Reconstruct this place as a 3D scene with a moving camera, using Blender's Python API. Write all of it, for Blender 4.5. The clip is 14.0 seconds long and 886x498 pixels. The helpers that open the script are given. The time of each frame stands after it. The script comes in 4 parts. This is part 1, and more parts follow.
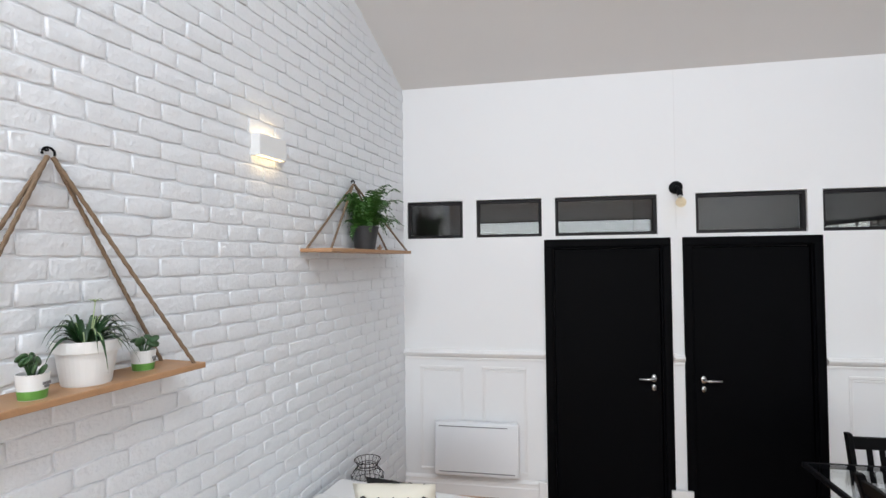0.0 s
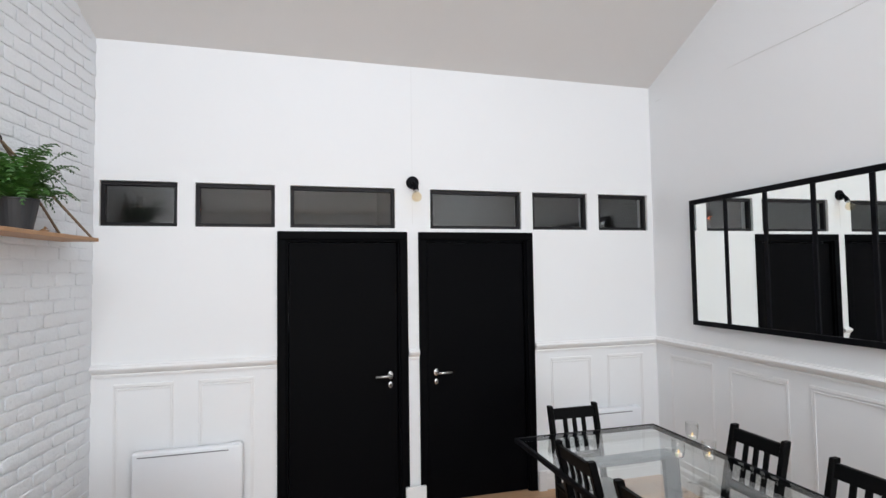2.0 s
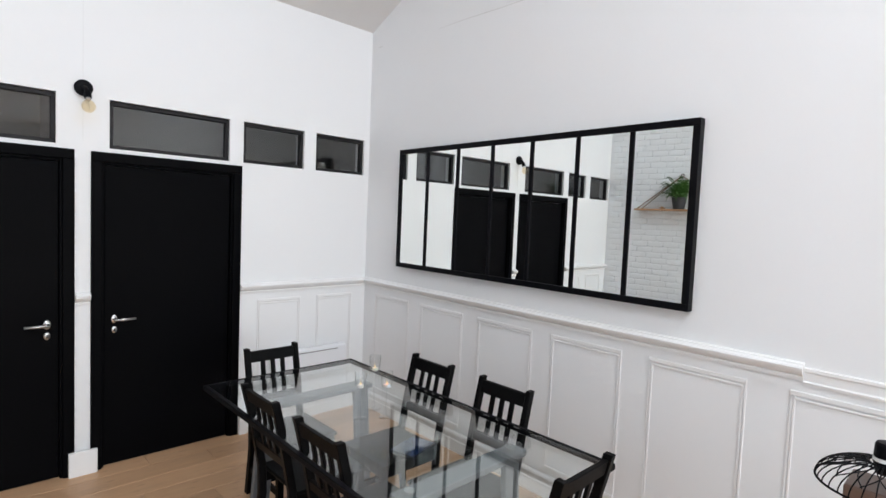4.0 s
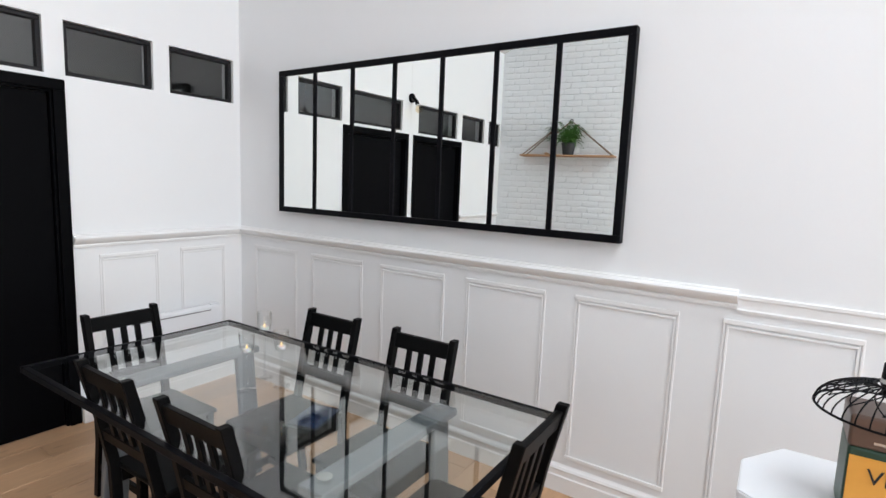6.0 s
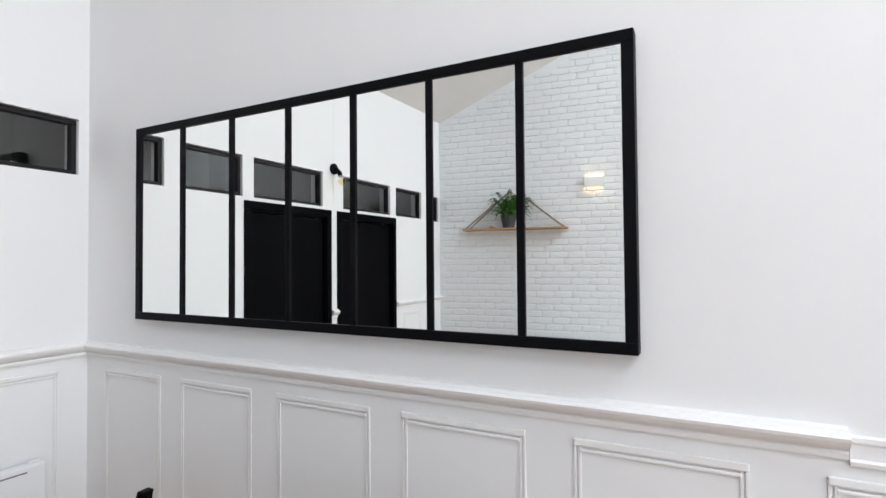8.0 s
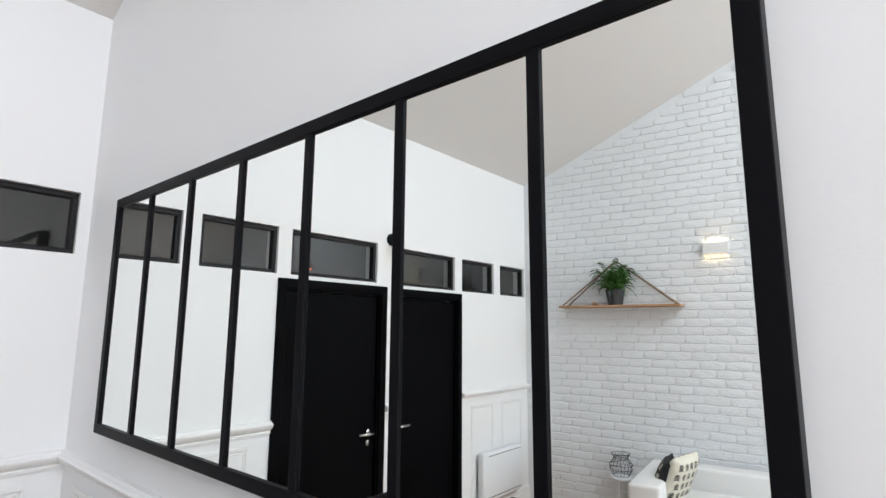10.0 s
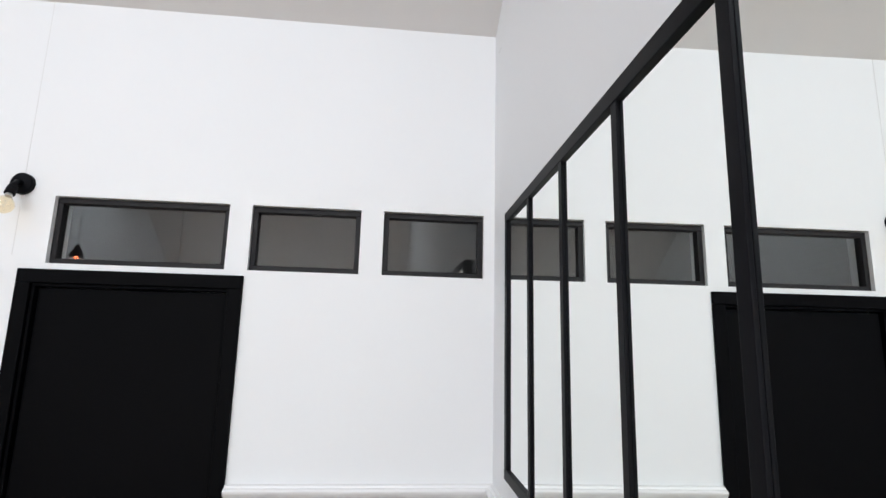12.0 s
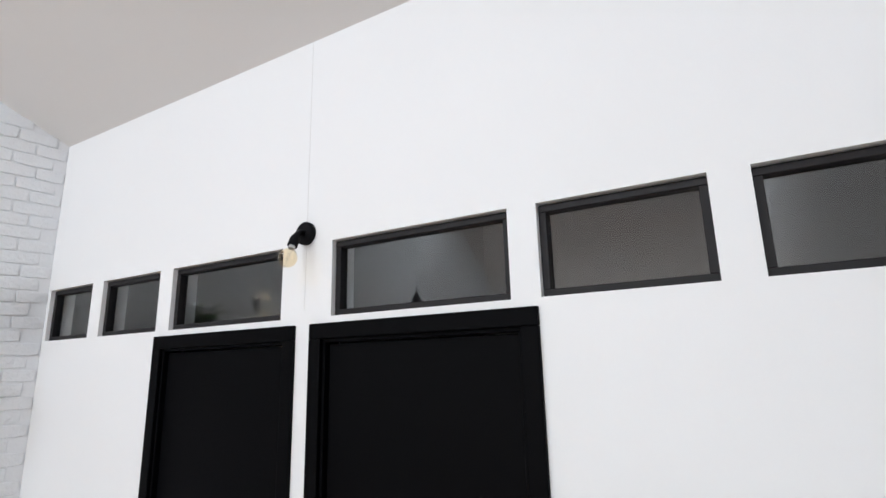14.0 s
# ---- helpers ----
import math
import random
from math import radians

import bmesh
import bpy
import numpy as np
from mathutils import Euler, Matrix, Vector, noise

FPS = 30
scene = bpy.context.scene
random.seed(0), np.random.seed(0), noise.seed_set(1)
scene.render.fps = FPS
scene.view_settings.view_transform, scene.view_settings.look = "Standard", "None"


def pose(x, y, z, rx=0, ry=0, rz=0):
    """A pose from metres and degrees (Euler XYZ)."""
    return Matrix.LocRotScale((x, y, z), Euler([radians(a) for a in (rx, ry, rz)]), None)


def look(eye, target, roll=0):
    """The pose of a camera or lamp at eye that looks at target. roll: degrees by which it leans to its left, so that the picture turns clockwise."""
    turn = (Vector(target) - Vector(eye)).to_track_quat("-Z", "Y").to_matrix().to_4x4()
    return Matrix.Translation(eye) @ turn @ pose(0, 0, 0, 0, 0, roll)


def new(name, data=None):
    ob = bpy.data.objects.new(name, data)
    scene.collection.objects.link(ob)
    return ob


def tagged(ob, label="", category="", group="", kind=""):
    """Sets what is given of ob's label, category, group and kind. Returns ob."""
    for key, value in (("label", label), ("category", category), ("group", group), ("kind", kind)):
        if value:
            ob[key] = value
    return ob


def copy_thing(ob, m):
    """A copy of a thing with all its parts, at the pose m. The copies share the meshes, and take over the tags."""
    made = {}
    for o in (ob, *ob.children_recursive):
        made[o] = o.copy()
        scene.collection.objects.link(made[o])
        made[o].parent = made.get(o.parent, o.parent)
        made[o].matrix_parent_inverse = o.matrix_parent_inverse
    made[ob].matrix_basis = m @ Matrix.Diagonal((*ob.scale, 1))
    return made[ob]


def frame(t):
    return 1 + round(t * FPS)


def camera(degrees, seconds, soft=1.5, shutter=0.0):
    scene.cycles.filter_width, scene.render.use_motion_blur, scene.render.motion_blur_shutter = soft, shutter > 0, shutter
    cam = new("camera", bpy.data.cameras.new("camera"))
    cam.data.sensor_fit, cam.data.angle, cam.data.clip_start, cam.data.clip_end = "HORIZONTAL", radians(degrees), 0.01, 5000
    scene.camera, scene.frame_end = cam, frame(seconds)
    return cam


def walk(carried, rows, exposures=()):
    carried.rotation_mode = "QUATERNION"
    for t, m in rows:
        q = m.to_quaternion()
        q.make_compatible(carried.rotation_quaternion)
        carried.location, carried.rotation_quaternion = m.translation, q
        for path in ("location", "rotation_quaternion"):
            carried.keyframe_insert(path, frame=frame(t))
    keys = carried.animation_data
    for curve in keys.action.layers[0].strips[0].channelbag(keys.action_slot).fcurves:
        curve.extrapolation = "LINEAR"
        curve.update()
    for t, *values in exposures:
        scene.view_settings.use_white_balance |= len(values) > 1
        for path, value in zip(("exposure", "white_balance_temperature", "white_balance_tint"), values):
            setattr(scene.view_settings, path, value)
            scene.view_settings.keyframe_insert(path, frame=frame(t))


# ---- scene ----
cam = camera(80.8, 14.0)
PATH = [
    (0.0, (-0.182, -0.415, 1.935), (-0.558, 1.549, 1.982), -0.66),
    (0.5, (-0.161, -0.224, 1.94), (-0.341, 1.766, 2.025), -0.94),
    (1.0, (-0.001, -0.142, 1.906), (-0.016, 1.855, 2.018), -1.49),
    (1.5, (0.07, -0.114, 1.809), (0.292, 1.869, 1.942), -1.56),
    (2.0, (-0.001, -0.082, 1.779), (0.525, 1.846, 1.87), -0.82),
    (2.5, (-0.052, -0.045, 1.829), (0.767, 1.779, 1.836), 0.27),
    (3.0, (0.006, -0.106, 1.793), (1.061, 1.593, 1.768), 1.25),
    (3.5, (0.094, -0.106, 1.786), (1.346, 1.452, 1.72), 2.02),
    (4.0, (0.216, -0.088, 1.765), (1.595, 1.357, 1.648), 2.42),
    (6.5, (0.623, 0.421, 1.585), (2.333, 1.431, 1.35), 1.84),
    (7.0, (0.886, 0.506, 1.603), (2.63, 1.472, 1.45), 1.06),
    (7.5, (1.145, 0.622, 1.606), (2.905, 1.57, 1.56), 0.78),
    (8.0, (1.298, 0.757, 1.628), (3.082, 1.659, 1.674), -0.46),
    (8.2, (1.333, 0.792, 1.658), (3.13, 1.668, 1.734), -0.93),
    (9.2, (1.7, 0.7, 1.69), (3.406, 1.725, 1.882), 0.2),
    (10.3, (2.254, 0.921, 1.785), (3.652, 2.31, 2.124), 0.45),
    (10.5, (2.305, 0.934, 1.778), (3.566, 2.446, 2.132), 0.93),
    (11.0, (2.452, 1.01, 1.755), (3.281, 2.789, 2.143), 4.73),
    (11.5, (2.518, 1.222, 1.779), (3.016, 3.129, 2.117), 3.2),
    (12.0, (2.542, 1.421, 1.821), (2.729, 3.381, 2.173), 1.4),
    (12.5, (2.551, 1.659, 1.859), (2.466, 3.617, 2.257), 1.38),
    (13.0, (2.54, 1.858, 1.864), (2.222, 3.783, 2.305), 1.35),
    (13.5, (2.43, 2.039, 1.877), (1.875, 3.905, 2.335), -0.19),
    (14.0, (2.413, 2.306, 1.919), (1.451, 4.003, 2.359), -1.42),
]
EXPOSURE, SOUTH_W, ROOF_W, LED_GLOW = 0.29, 160, 84, 7.0
SCONCE_Y = 2.07
SA, SB = (0.53, 1.44, 1.555, 2.285), (2.37, 3.53, 2.018, 2.47)   # y from, y to, height, hook height
SPIDER_Y, FERN_Y, SUCC_Y = 1.045, 2.98, (0.86, 1.258)
walk(cam, [(t, look(eye, target, roll)) for t, eye, target, roll in PATH], [(0, EXPOSURE - 0.27), (2, EXPOSURE - 0.13), (4, EXPOSURE - 0.1), (6, EXPOSURE - 0.02), (8, EXPOSURE), (14, EXPOSURE - 0.06)])

# ---- world, light ----
world = bpy.data.worlds.new("sky")
scene.world = world
world.use_nodes = True
wn = world.node_tree
sky = wn.nodes.new("ShaderNodeTexSky")
sky.sky_type, sky.sun_disc, sky.sun_elevation, sky.sun_rotation = "NISHITA", False, radians(38), radians(200)
wn.nodes["Background"].inputs[1].default_value = 0.12
wn.links.new(sky.outputs[0], wn.nodes["Background"].inputs[0])
sun = new("sun", bpy.data.lights.new("sun", "SUN"))
sun.data.energy, sun.data.angle, sun.data.color = 0.8, radians(12), (1, 0.97, 0.92)
sun.matrix_world = look((0, 12, 10), (0, 0, 0))


def area(name, eye, target, sx, sy, watts, color):
    lamp = new(name, bpy.data.lights.new(name, "AREA"))
    lamp.data.shape, lamp.data.size, lamp.data.size_y = "RECTANGLE", sx, sy
    lamp.data.energy, lamp.data.color = watts, color
    lamp.matrix_world = look(eye, target)
    return lamp


# daylight in the glazed south front and in the two roof windows
area("south_daylight", (0.15, -6.45, 1.6), (0.15, 0, 1.6), 5.0, 2.8, SOUTH_W, (0.852, 0.925, 1.0))
for rx in (-0.9, 1.7):
    area("roof_daylight", (rx, -1.95, 5.50), (rx, -1.05, 3.50), 1.1, 1.0, ROOF_W, (0.852, 0.925, 1.0))

# ---- materials ----


def mat(name, color, rough=0.5, metal=0.0, **k):
    """Base colour with slow stains and fine grain, and a fine relief."""
    m = bpy.data.materials.new(name)
    m.use_nodes = True
    n, l = m.node_tree.nodes, m.node_tree.links
    b = n["Principled BSDF"]
    b.inputs["Metallic"].default_value = metal
    coord = n.new("ShaderNodeTexCoord")
    big, fine = n.new("ShaderNodeTexNoise"), n.new("ShaderNodeTexNoise")
    big.inputs["Scale"].default_value, fine.inputs["Scale"].default_value = k.get("big", 1.3), k.get("fine", 60)
    big.inputs["Detail"].default_value = 4
    src = coord.outputs["Object"]
    if "stretch" in k:
        mp = n.new("ShaderNodeMapping")
        mp.inputs["Scale"].default_value = k["stretch"]
        l.new(src, mp.inputs[0])
        src = mp.outputs[0]
    l.new(src, big.inputs["Vector"]), l.new(src, fine.inputs["Vector"])
    mix = n.new("ShaderNodeMix")
    mix.data_type, mix.blend_type = "RGBA", "MIX"
    v = k.get("vary", 0.05)
    mix.inputs[6].default_value = (*[c * (1 - v) for c in color], 1)
    mix.inputs[7].default_value = (*[min(1, c * (1 + v)) for c in color], 1)
    add = n.new("ShaderNodeMath")
    add.operation = "MULTIPLY_ADD"
    add.inputs[1].default_value = k.get("mixfine", 0.3)
    l.new(fine.outputs[0], add.inputs[0]), l.new(big.outputs[0], add.inputs[2])
    sub = n.new("ShaderNodeMath")
    sub.operation = "SUBTRACT"
    sub.inputs[1].default_value = k.get("mixfine", 0.3) * 0.5
    l.new(add.outputs[0], sub.inputs[0]), l.new(sub.outputs[0], mix.inputs[0])
    colour = mix.outputs[2]
    if "knots" in k:
        knot, ramp, dark = n.new("ShaderNodeTexNoise"), n.new("ShaderNodeMapRange"), n.new("ShaderNodeMix")
        place, info = n.new("ShaderNodeMapping"), n.new("ShaderNodeObjectInfo")
        place.inputs["Scale"].default_value = (2.2, 9, 9)
        l.new(coord.outputs["Object"], place.inputs[0]), l.new(info.outputs["Location"], place.inputs["Location"])
        l.new(place.outputs[0], knot.inputs["Vector"])
        knot.inputs["Scale"].default_value, knot.inputs["Detail"].default_value = 1.6, 3
        ramp.inputs[1].default_value, ramp.inputs[2].default_value = 0.63, 0.76
        l.new(knot.outputs[0], ramp.inputs[0]), l.new(ramp.outputs[0], dark.inputs[0])
        dark.data_type = "RGBA"
        dark.inputs[7].default_value = (*[c * (1 - k["knots"]) for c in color], 1)
        l.new(colour, dark.inputs[6])
        colour = dark.outputs[2]
    if "each" in k:
        info, hsv = n.new("ShaderNodeObjectInfo"), n.new("ShaderNodeHueSaturation")
        rng = n.new("ShaderNodeMapRange")
        rng.inputs[3].default_value, rng.inputs[4].default_value = 1 - k["each"], 1 + k["each"]
        l.new(info.outputs["Random"], rng.inputs[0]), l.new(rng.outputs[0], hsv.inputs["Value"])
        l.new(colour, hsv.inputs["Color"])
        colour = hsv.outputs[0]
    l.new(colour, b.inputs["Base Color"])
    rr = n.new("ShaderNodeMapRange")
    rr.inputs[3].default_value, rr.inputs[4].default_value = max(0.02, rough - 0.08), min(1, rough + 0.08)
    l.new(big.outputs[0], rr.inputs[0]), l.new(rr.outputs[0], b.inputs["Roughness"])
    bump = n.new("ShaderNodeBump")
    bump.inputs["Strength"].default_value, bump.inputs["Distance"].default_value = k.get("bump", 0.1), k.get("relief", 0.002)
    l.new(fine.outputs[0], bump.inputs["Height"]), l.new(bump.outputs[0], b.inputs["Normal"])
    if rough <= 0.03:
        b.inputs["Roughness"].default_value = 0.0
        l.remove(b.inputs["Roughness"].links[0])
    for key in ("Transmission Weight", "Specular IOR Level", "IOR", "Emission Strength", "Alpha", "Subsurface Weight", "Coat Weight"):
        if key in k:
            b.inputs[key].default_value = k[key]
    if "glow" in k:
        b.inputs["Emission Color"].default_value = (*k["glow"], 1)
    return m




def thin_glass(name, tint, ior=1.45):
    """Clear pane: straight through, with the gloss of its angle."""
    m = bpy.data.materials.new(name)
    m.use_nodes = True
    n, l = m.node_tree.nodes, m.node_tree.links
    n.remove(n["Principled BSDF"])
    clear, gloss, facing, mix = n.new("ShaderNodeBsdfTransparent"), n.new("ShaderNodeBsdfGlossy"), n.new("ShaderNodeLayerWeight"), n.new("ShaderNodeMixShader")
    power, fres = n.new("ShaderNodeMath"), n.new("ShaderNodeMath")
    power.operation, fres.operation = "POWER", "MULTIPLY_ADD"
    power.inputs[1].default_value, fres.inputs[1].default_value, fres.inputs[2].default_value = 5, 0.9, ((ior - 1) / (ior + 1)) ** 2
    facing.inputs[0].default_value = 0.5
    l.new(facing.outputs["Facing"], power.inputs[0]), l.new(power.outputs[0], fres.inputs[0])
    clear.inputs[0].default_value, gloss.inputs[0].default_value = (*tint, 1), (1, 1, 1, 1)
    gloss.inputs["Roughness"].default_value = 0.0
    l.new(fres.outputs[0], mix.inputs[0]), l.new(clear.outputs[0], mix.inputs[1]), l.new(gloss.outputs[0], mix.inputs[2])
    l.new(mix.outputs[0], n["Material Output"].inputs["Surface"])
    return m


WHITE = mat("white_wall_paint", (0.82, 0.82, 0.825), 0.55, vary=0.015, fine=180, bump=0.08, big=0.7)
TRIM = mat("white_trim_paint", (0.83, 0.82, 0.815), 0.4, vary=0.02, fine=120, bump=0.05)
CEIL = mat("ceiling_paint", (0.78, 0.765, 0.75), 0.8, vary=0.02, fine=150, bump=0.05)
BRICK = mat("white_painted_brick", (0.775, 0.79, 0.81), 0.5, vary=0.03, fine=46, bump=0.8, relief=0.007, big=7, each=0.015)
MORTAR = mat("white_painted_mortar", (0.775, 0.79, 0.81), 0.6, vary=0.03, fine=50, bump=0.5, relief=0.004)
BLACK = mat("black_door_paint", (0.0016, 0.0016, 0.0022), 0.5, vary=0.15, fine=90, bump=0.06, **{"Specular IOR Level": 0.045})
FRAME = mat("black_steel_paint", (0.0045, 0.0045, 0.006), 0.45, vary=0.15, fine=140, bump=0.06, **{"Specular IOR Level": 0.07})
SASH = mat("dark_window_frame", (0.016, 0.0145, 0.016), 0.5, vary=0.12, fine=120, bump=0.06, **{"Specular IOR Level": 0.2})
CHAIR = mat("black_stained_wood", (0.004, 0.0038, 0.004), 0.42, vary=0.25, fine=40, stretch=(3, 3, 0.6), bump=0.08, **{"Specular IOR Level": 0.07})
GREYLEG = mat("grey_metal", (0.13, 0.14, 0.15), 0.45, vary=0.1, fine=90)
OAK = mat("oak_plank", (0.50, 0.305, 0.175), 0.42, knots=0.55, vary=0.18, big=3.5, fine=24, mixfine=0.6, stretch=(0.6, 7, 7), bump=0.12, each=0.12)
PINE = mat("pine_shelf", (0.42, 0.235, 0.12), 0.5, vary=0.2, big=5, fine=40, mixfine=0.6, stretch=(6, 0.7, 6), bump=0.15)
ROPE = mat("jute_rope", (0.215, 0.145, 0.092), 0.9, vary=0.5, fine=300, bump=0.6, relief=0.004, mixfine=0.8)
STEEL = mat("brushed_steel", (0.62, 0.62, 0.62), 0.28, 1.0, vary=0.05, fine=200)
MIRROR = mat("mirror_silver", (0.93, 0.955, 0.93), 0.03, 1.0, vary=0.0, bump=0.0)
GLASS = thin_glass("window_glass", (0.9, 0.91, 0.91), 1.64)
CLEAR = thin_glass("clear_glass", (0.975, 0.98, 0.98), 1.5)
TABLE_GLASS = thin_glass("table_glass", (0.95, 0.975, 0.97), 1.85)
AMBER = thin_glass("amber_bulb_glass", (0.97, 0.90, 0.76), 1.42)
# the lack of light behind the transom panes is put into this grey
DARKROOM = mat("unlit_room_dark_grey", (0.2, 0.19, 0.19), 0.8, vary=0.05)
POT_WHITE = mat("white_plastic_pot", (0.8, 0.8, 0.79), 0.35, vary=0.03)
POT_GREY = mat("charcoal_pot", (0.035, 0.036, 0.04), 0.55, vary=0.15)
GREEN_BAND = mat("green_label", (0.13, 0.33, 0.06), 0.5, vary=0.05)
SOIL = mat("potting_soil", (0.03, 0.02, 0.014), 0.95, vary=0.4, fine=200, bump=0.8)
FERN = mat("fern_green", (0.036, 0.115, 0.014), 0.5, vary=0.35, big=12, fine=60)
SPIDER = mat("spider_plant_green", (0.016, 0.055, 0.014), 0.4, vary=0.3, big=18)
STRIPE = mat("spider_plant_stripe", (0.36, 0.44, 0.22), 0.4, vary=0.15, big=18)
SUCC = mat("succulent_green", (0.035, 0.085, 0.03), 0.4, vary=0.25, big=25)
RADIATOR = mat("radiator_white", (0.8, 0.81, 0.83), 0.35, vary=0.02)
SLOT = mat("radiator_slot_grey", (0.2, 0.2, 0.21), 0.5)
SOFA = mat("white_leatherette", (0.8, 0.79, 0.78), 0.45, vary=0.03, fine=150, bump=0.2)
FABRIC = mat("cream_cotton", (0.72, 0.68, 0.58), 0.9, vary=0.06, fine=400, bump=0.3)
INK = mat("black_print", (0.012, 0.012, 0.012), 0.8)
WAX = mat("candle_wax", (0.85, 0.82, 0.76), 0.5, vary=0.03, **{"Subsurface Weight": 0.3})
CRACK = mat("crack_shadow_grey", (0.70, 0.69, 0.68), 0.9)
FLAME = mat("flame", (1, 0.6, 0.2), 0.5, glow=(1.0, 0.55, 0.18), **{"Emission Strength": 1.3})
RED_BULB = mat("red_bulb", (0.8, 0.08, 0.03), 0.4, glow=(1.0, 0.16, 0.06), **{"Emission Strength": 22.0})
LED = mat("warm_led", (1, 0.9, 0.7), 0.5, glow=(1.0, 0.74, 0.42), **{"Emission Strength": LED_GLOW})
SCREEN = mat("tablet_screen", (0.012, 0.03, 0.09), 0.08, vary=0.2)
ORANGE = mat("orange_label", (0.72, 0.33, 0.05), 0.6, vary=0.1)
BOTTLE = mat("dark_green_print", (0.015, 0.05, 0.03), 0.4, vary=0.6, big=25)
BROWN = mat("brown_tin", (0.12, 0.07, 0.05), 0.35, vary=0.2, big=6)

# ---- mesh helpers ----


def bm_box(bm, lo, hi, bevel=0.0, seg=1, turn=None):
    lo, hi = Vector(lo), Vector(hi)
    m = Matrix.Translation((lo + hi) / 2) @ Matrix.Diagonal((*(hi - lo), 1))
    if turn is not None:
        m = turn @ m
    vs = bmesh.ops.create_cube(bm, size=1, matrix=m)["verts"]
    if bevel:
        es = list({e for v in vs for e in v.link_edges})
        bmesh.ops.bevel(bm, geom=es, offset=bevel, segments=seg, affect="EDGES", profile=0.5)
    return bm


def box(lo, hi, bevel=0.0, seg=1, turn=None):
    return bm_box(bmesh.new(), lo, hi, bevel, seg, turn)


def lathe(profile, n=24, bm=None, at=(0, 0, 0)):
    """Turns (radius, height) pairs round the z axis."""
    bm = bm or bmesh.new()
    rings = []
    for r, z in profile:
        rings.append([bm.verts.new((at[0] + r * math.cos(a), at[1] + r * math.sin(a), at[2] + z)) for a in [i * math.tau / n for i in range(n)]])
    for a, b in zip(rings, rings[1:]):
        for i in range(n):
            bm.faces.new((a[i], a[(i + 1) % n], b[(i + 1) % n], b[i]))
    if profile[0][0] > 1e-6:
        bm.faces.new(rings[0][::-1])
    if profile[-1][0] > 1e-6:
        bm.faces.new(rings[-1])
    bmesh.ops.remove_doubles(bm, verts=bm.verts, dist=1e-6)
    return bm


def tube(points, r, n=8, bm=None, twist=0.0):
    """A round bar through points; twist gives the bar the lay of a rope."""
    bm = bm or bmesh.new()
    pts, rings = [Vector(p) for p in points], []
    for i, p in enumerate(pts):
        d = (pts[min(i + 1, len(pts) - 1)] - pts[max(i - 1, 0)]).normalized()
        side = d.cross(Vector((0.31, 0.12, 0.94))).normalized()
        up = side.cross(d)
        rr = r[i] if isinstance(r, (list, tuple)) else r
        rings.append([bm.verts.new(p + (side * math.cos(a) + up * math.sin(a)) * rr * (1 + (0.2 * math.cos(3 * a + twist * i) if twist else 0))) for a in [k * math.tau / n for k in range(n)]])
    for a, b in zip(rings, rings[1:]):
        for i in range(n):
            bm.faces.new((a[i], a[(i + 1) % n], b[(i + 1) % n], b[i]))
    bm.faces.new(rings[0][::-1]), bm.faces.new(rings[-1])
    return bm


def mesh_of(name, bm, material, smooth=False):
    bmesh.ops.recalc_face_normals(bm, faces=bm.faces)
    me = bpy.data.meshes.new(name)
    bm.to_mesh(me)
    bm.free()
    me.materials.append(material)
    if smooth:
        for p in me.polygons:
            p.use_smooth = True
    return me


def part(name, bm, material, parent=None, label="", smooth=False):
    ob = new(name, mesh_of(name, bm, material, smooth))
    ob.parent = parent
    return tagged(ob, label)


def thing(name, label, category, at=(0, 0, 0), turn=0.0, group="", kind=""):
    ob = new(name)
    ob.empty_display_size = 0.05
    ob.matrix_world = pose(*at, 0, 0, turn)
    return tagged(ob, label, category, group, kind)


def structure(name, bm, material, label, category="wall", smooth=False):
    return tagged(part(name, bm, material, smooth=smooth), label, category, kind="structure")


def line(a, b, n):
    a, b = Vector(a), Vector(b)
    return [a.lerp(b, i / n) for i in range(n + 1)]


# ---- setting: plan ----
NY, SY = 3.9, -6.5                      # north and south walls
EAVE, RIDGE_Y, SLOPE = 3.415, -1.3, 0.45
WEST_SKEW, EAST_SKEW = math.degrees(math.atan(0.14)), math.degrees(math.atan(0.0175))
TOP = EAVE + SLOPE * (NY - RIDGE_Y)


def west_x(y):
    return -1.35 - 0.14 * (NY - y)


def east_x(y):
    return 3.032 - 0.0175 * (NY - y)


def roof_z(y):
    return TOP - SLOPE * abs(y - RIDGE_Y)


WX0 = west_x(NY)
# transom openings and door openings of the north wall: x from, x to
TRANSOMS = [(-1.316, -0.836), (-0.722, -0.186), (-0.078, 0.704), (0.985, 1.762), (1.866, 2.378), (2.487, 2.978)]
TZ0, TZ1 = 2.128, 2.441
DOORS = [(-0.170, 0.796), (0.883, 1.855)]
DZ = 2.10
THICK = 0.14

# north wall, cut by its openings
bm = bmesh.new()
xs = sorted({-2.6, 3.4, *[v for p in TRANSOMS for v in p], *[v for d in DOORS for v in (d[0] + 0.03, d[1] - 0.03)]})
zs = [0, DZ - 0.03, TZ0, TZ1, EAVE + 0.03]
for xa, xb in zip(xs, xs[1:]):
    for za, zb in zip(zs, zs[1:]):
        xm, zm = (xa + xb) / 2, (za + zb) / 2
        if any(a < xm < b for a, b in TRANSOMS) and TZ0 < zm < TZ1:
            continue
        if any(a + 0.03 < xm < b - 0.03 for a, b in DOORS) and zm < DZ - 0.03:
            continue
        bm_box(bm, (xa, NY, za), (xb, NY + THICK, zb))
bmesh.ops.remove_doubles(bm, verts=bm.verts, dist=1e-5)
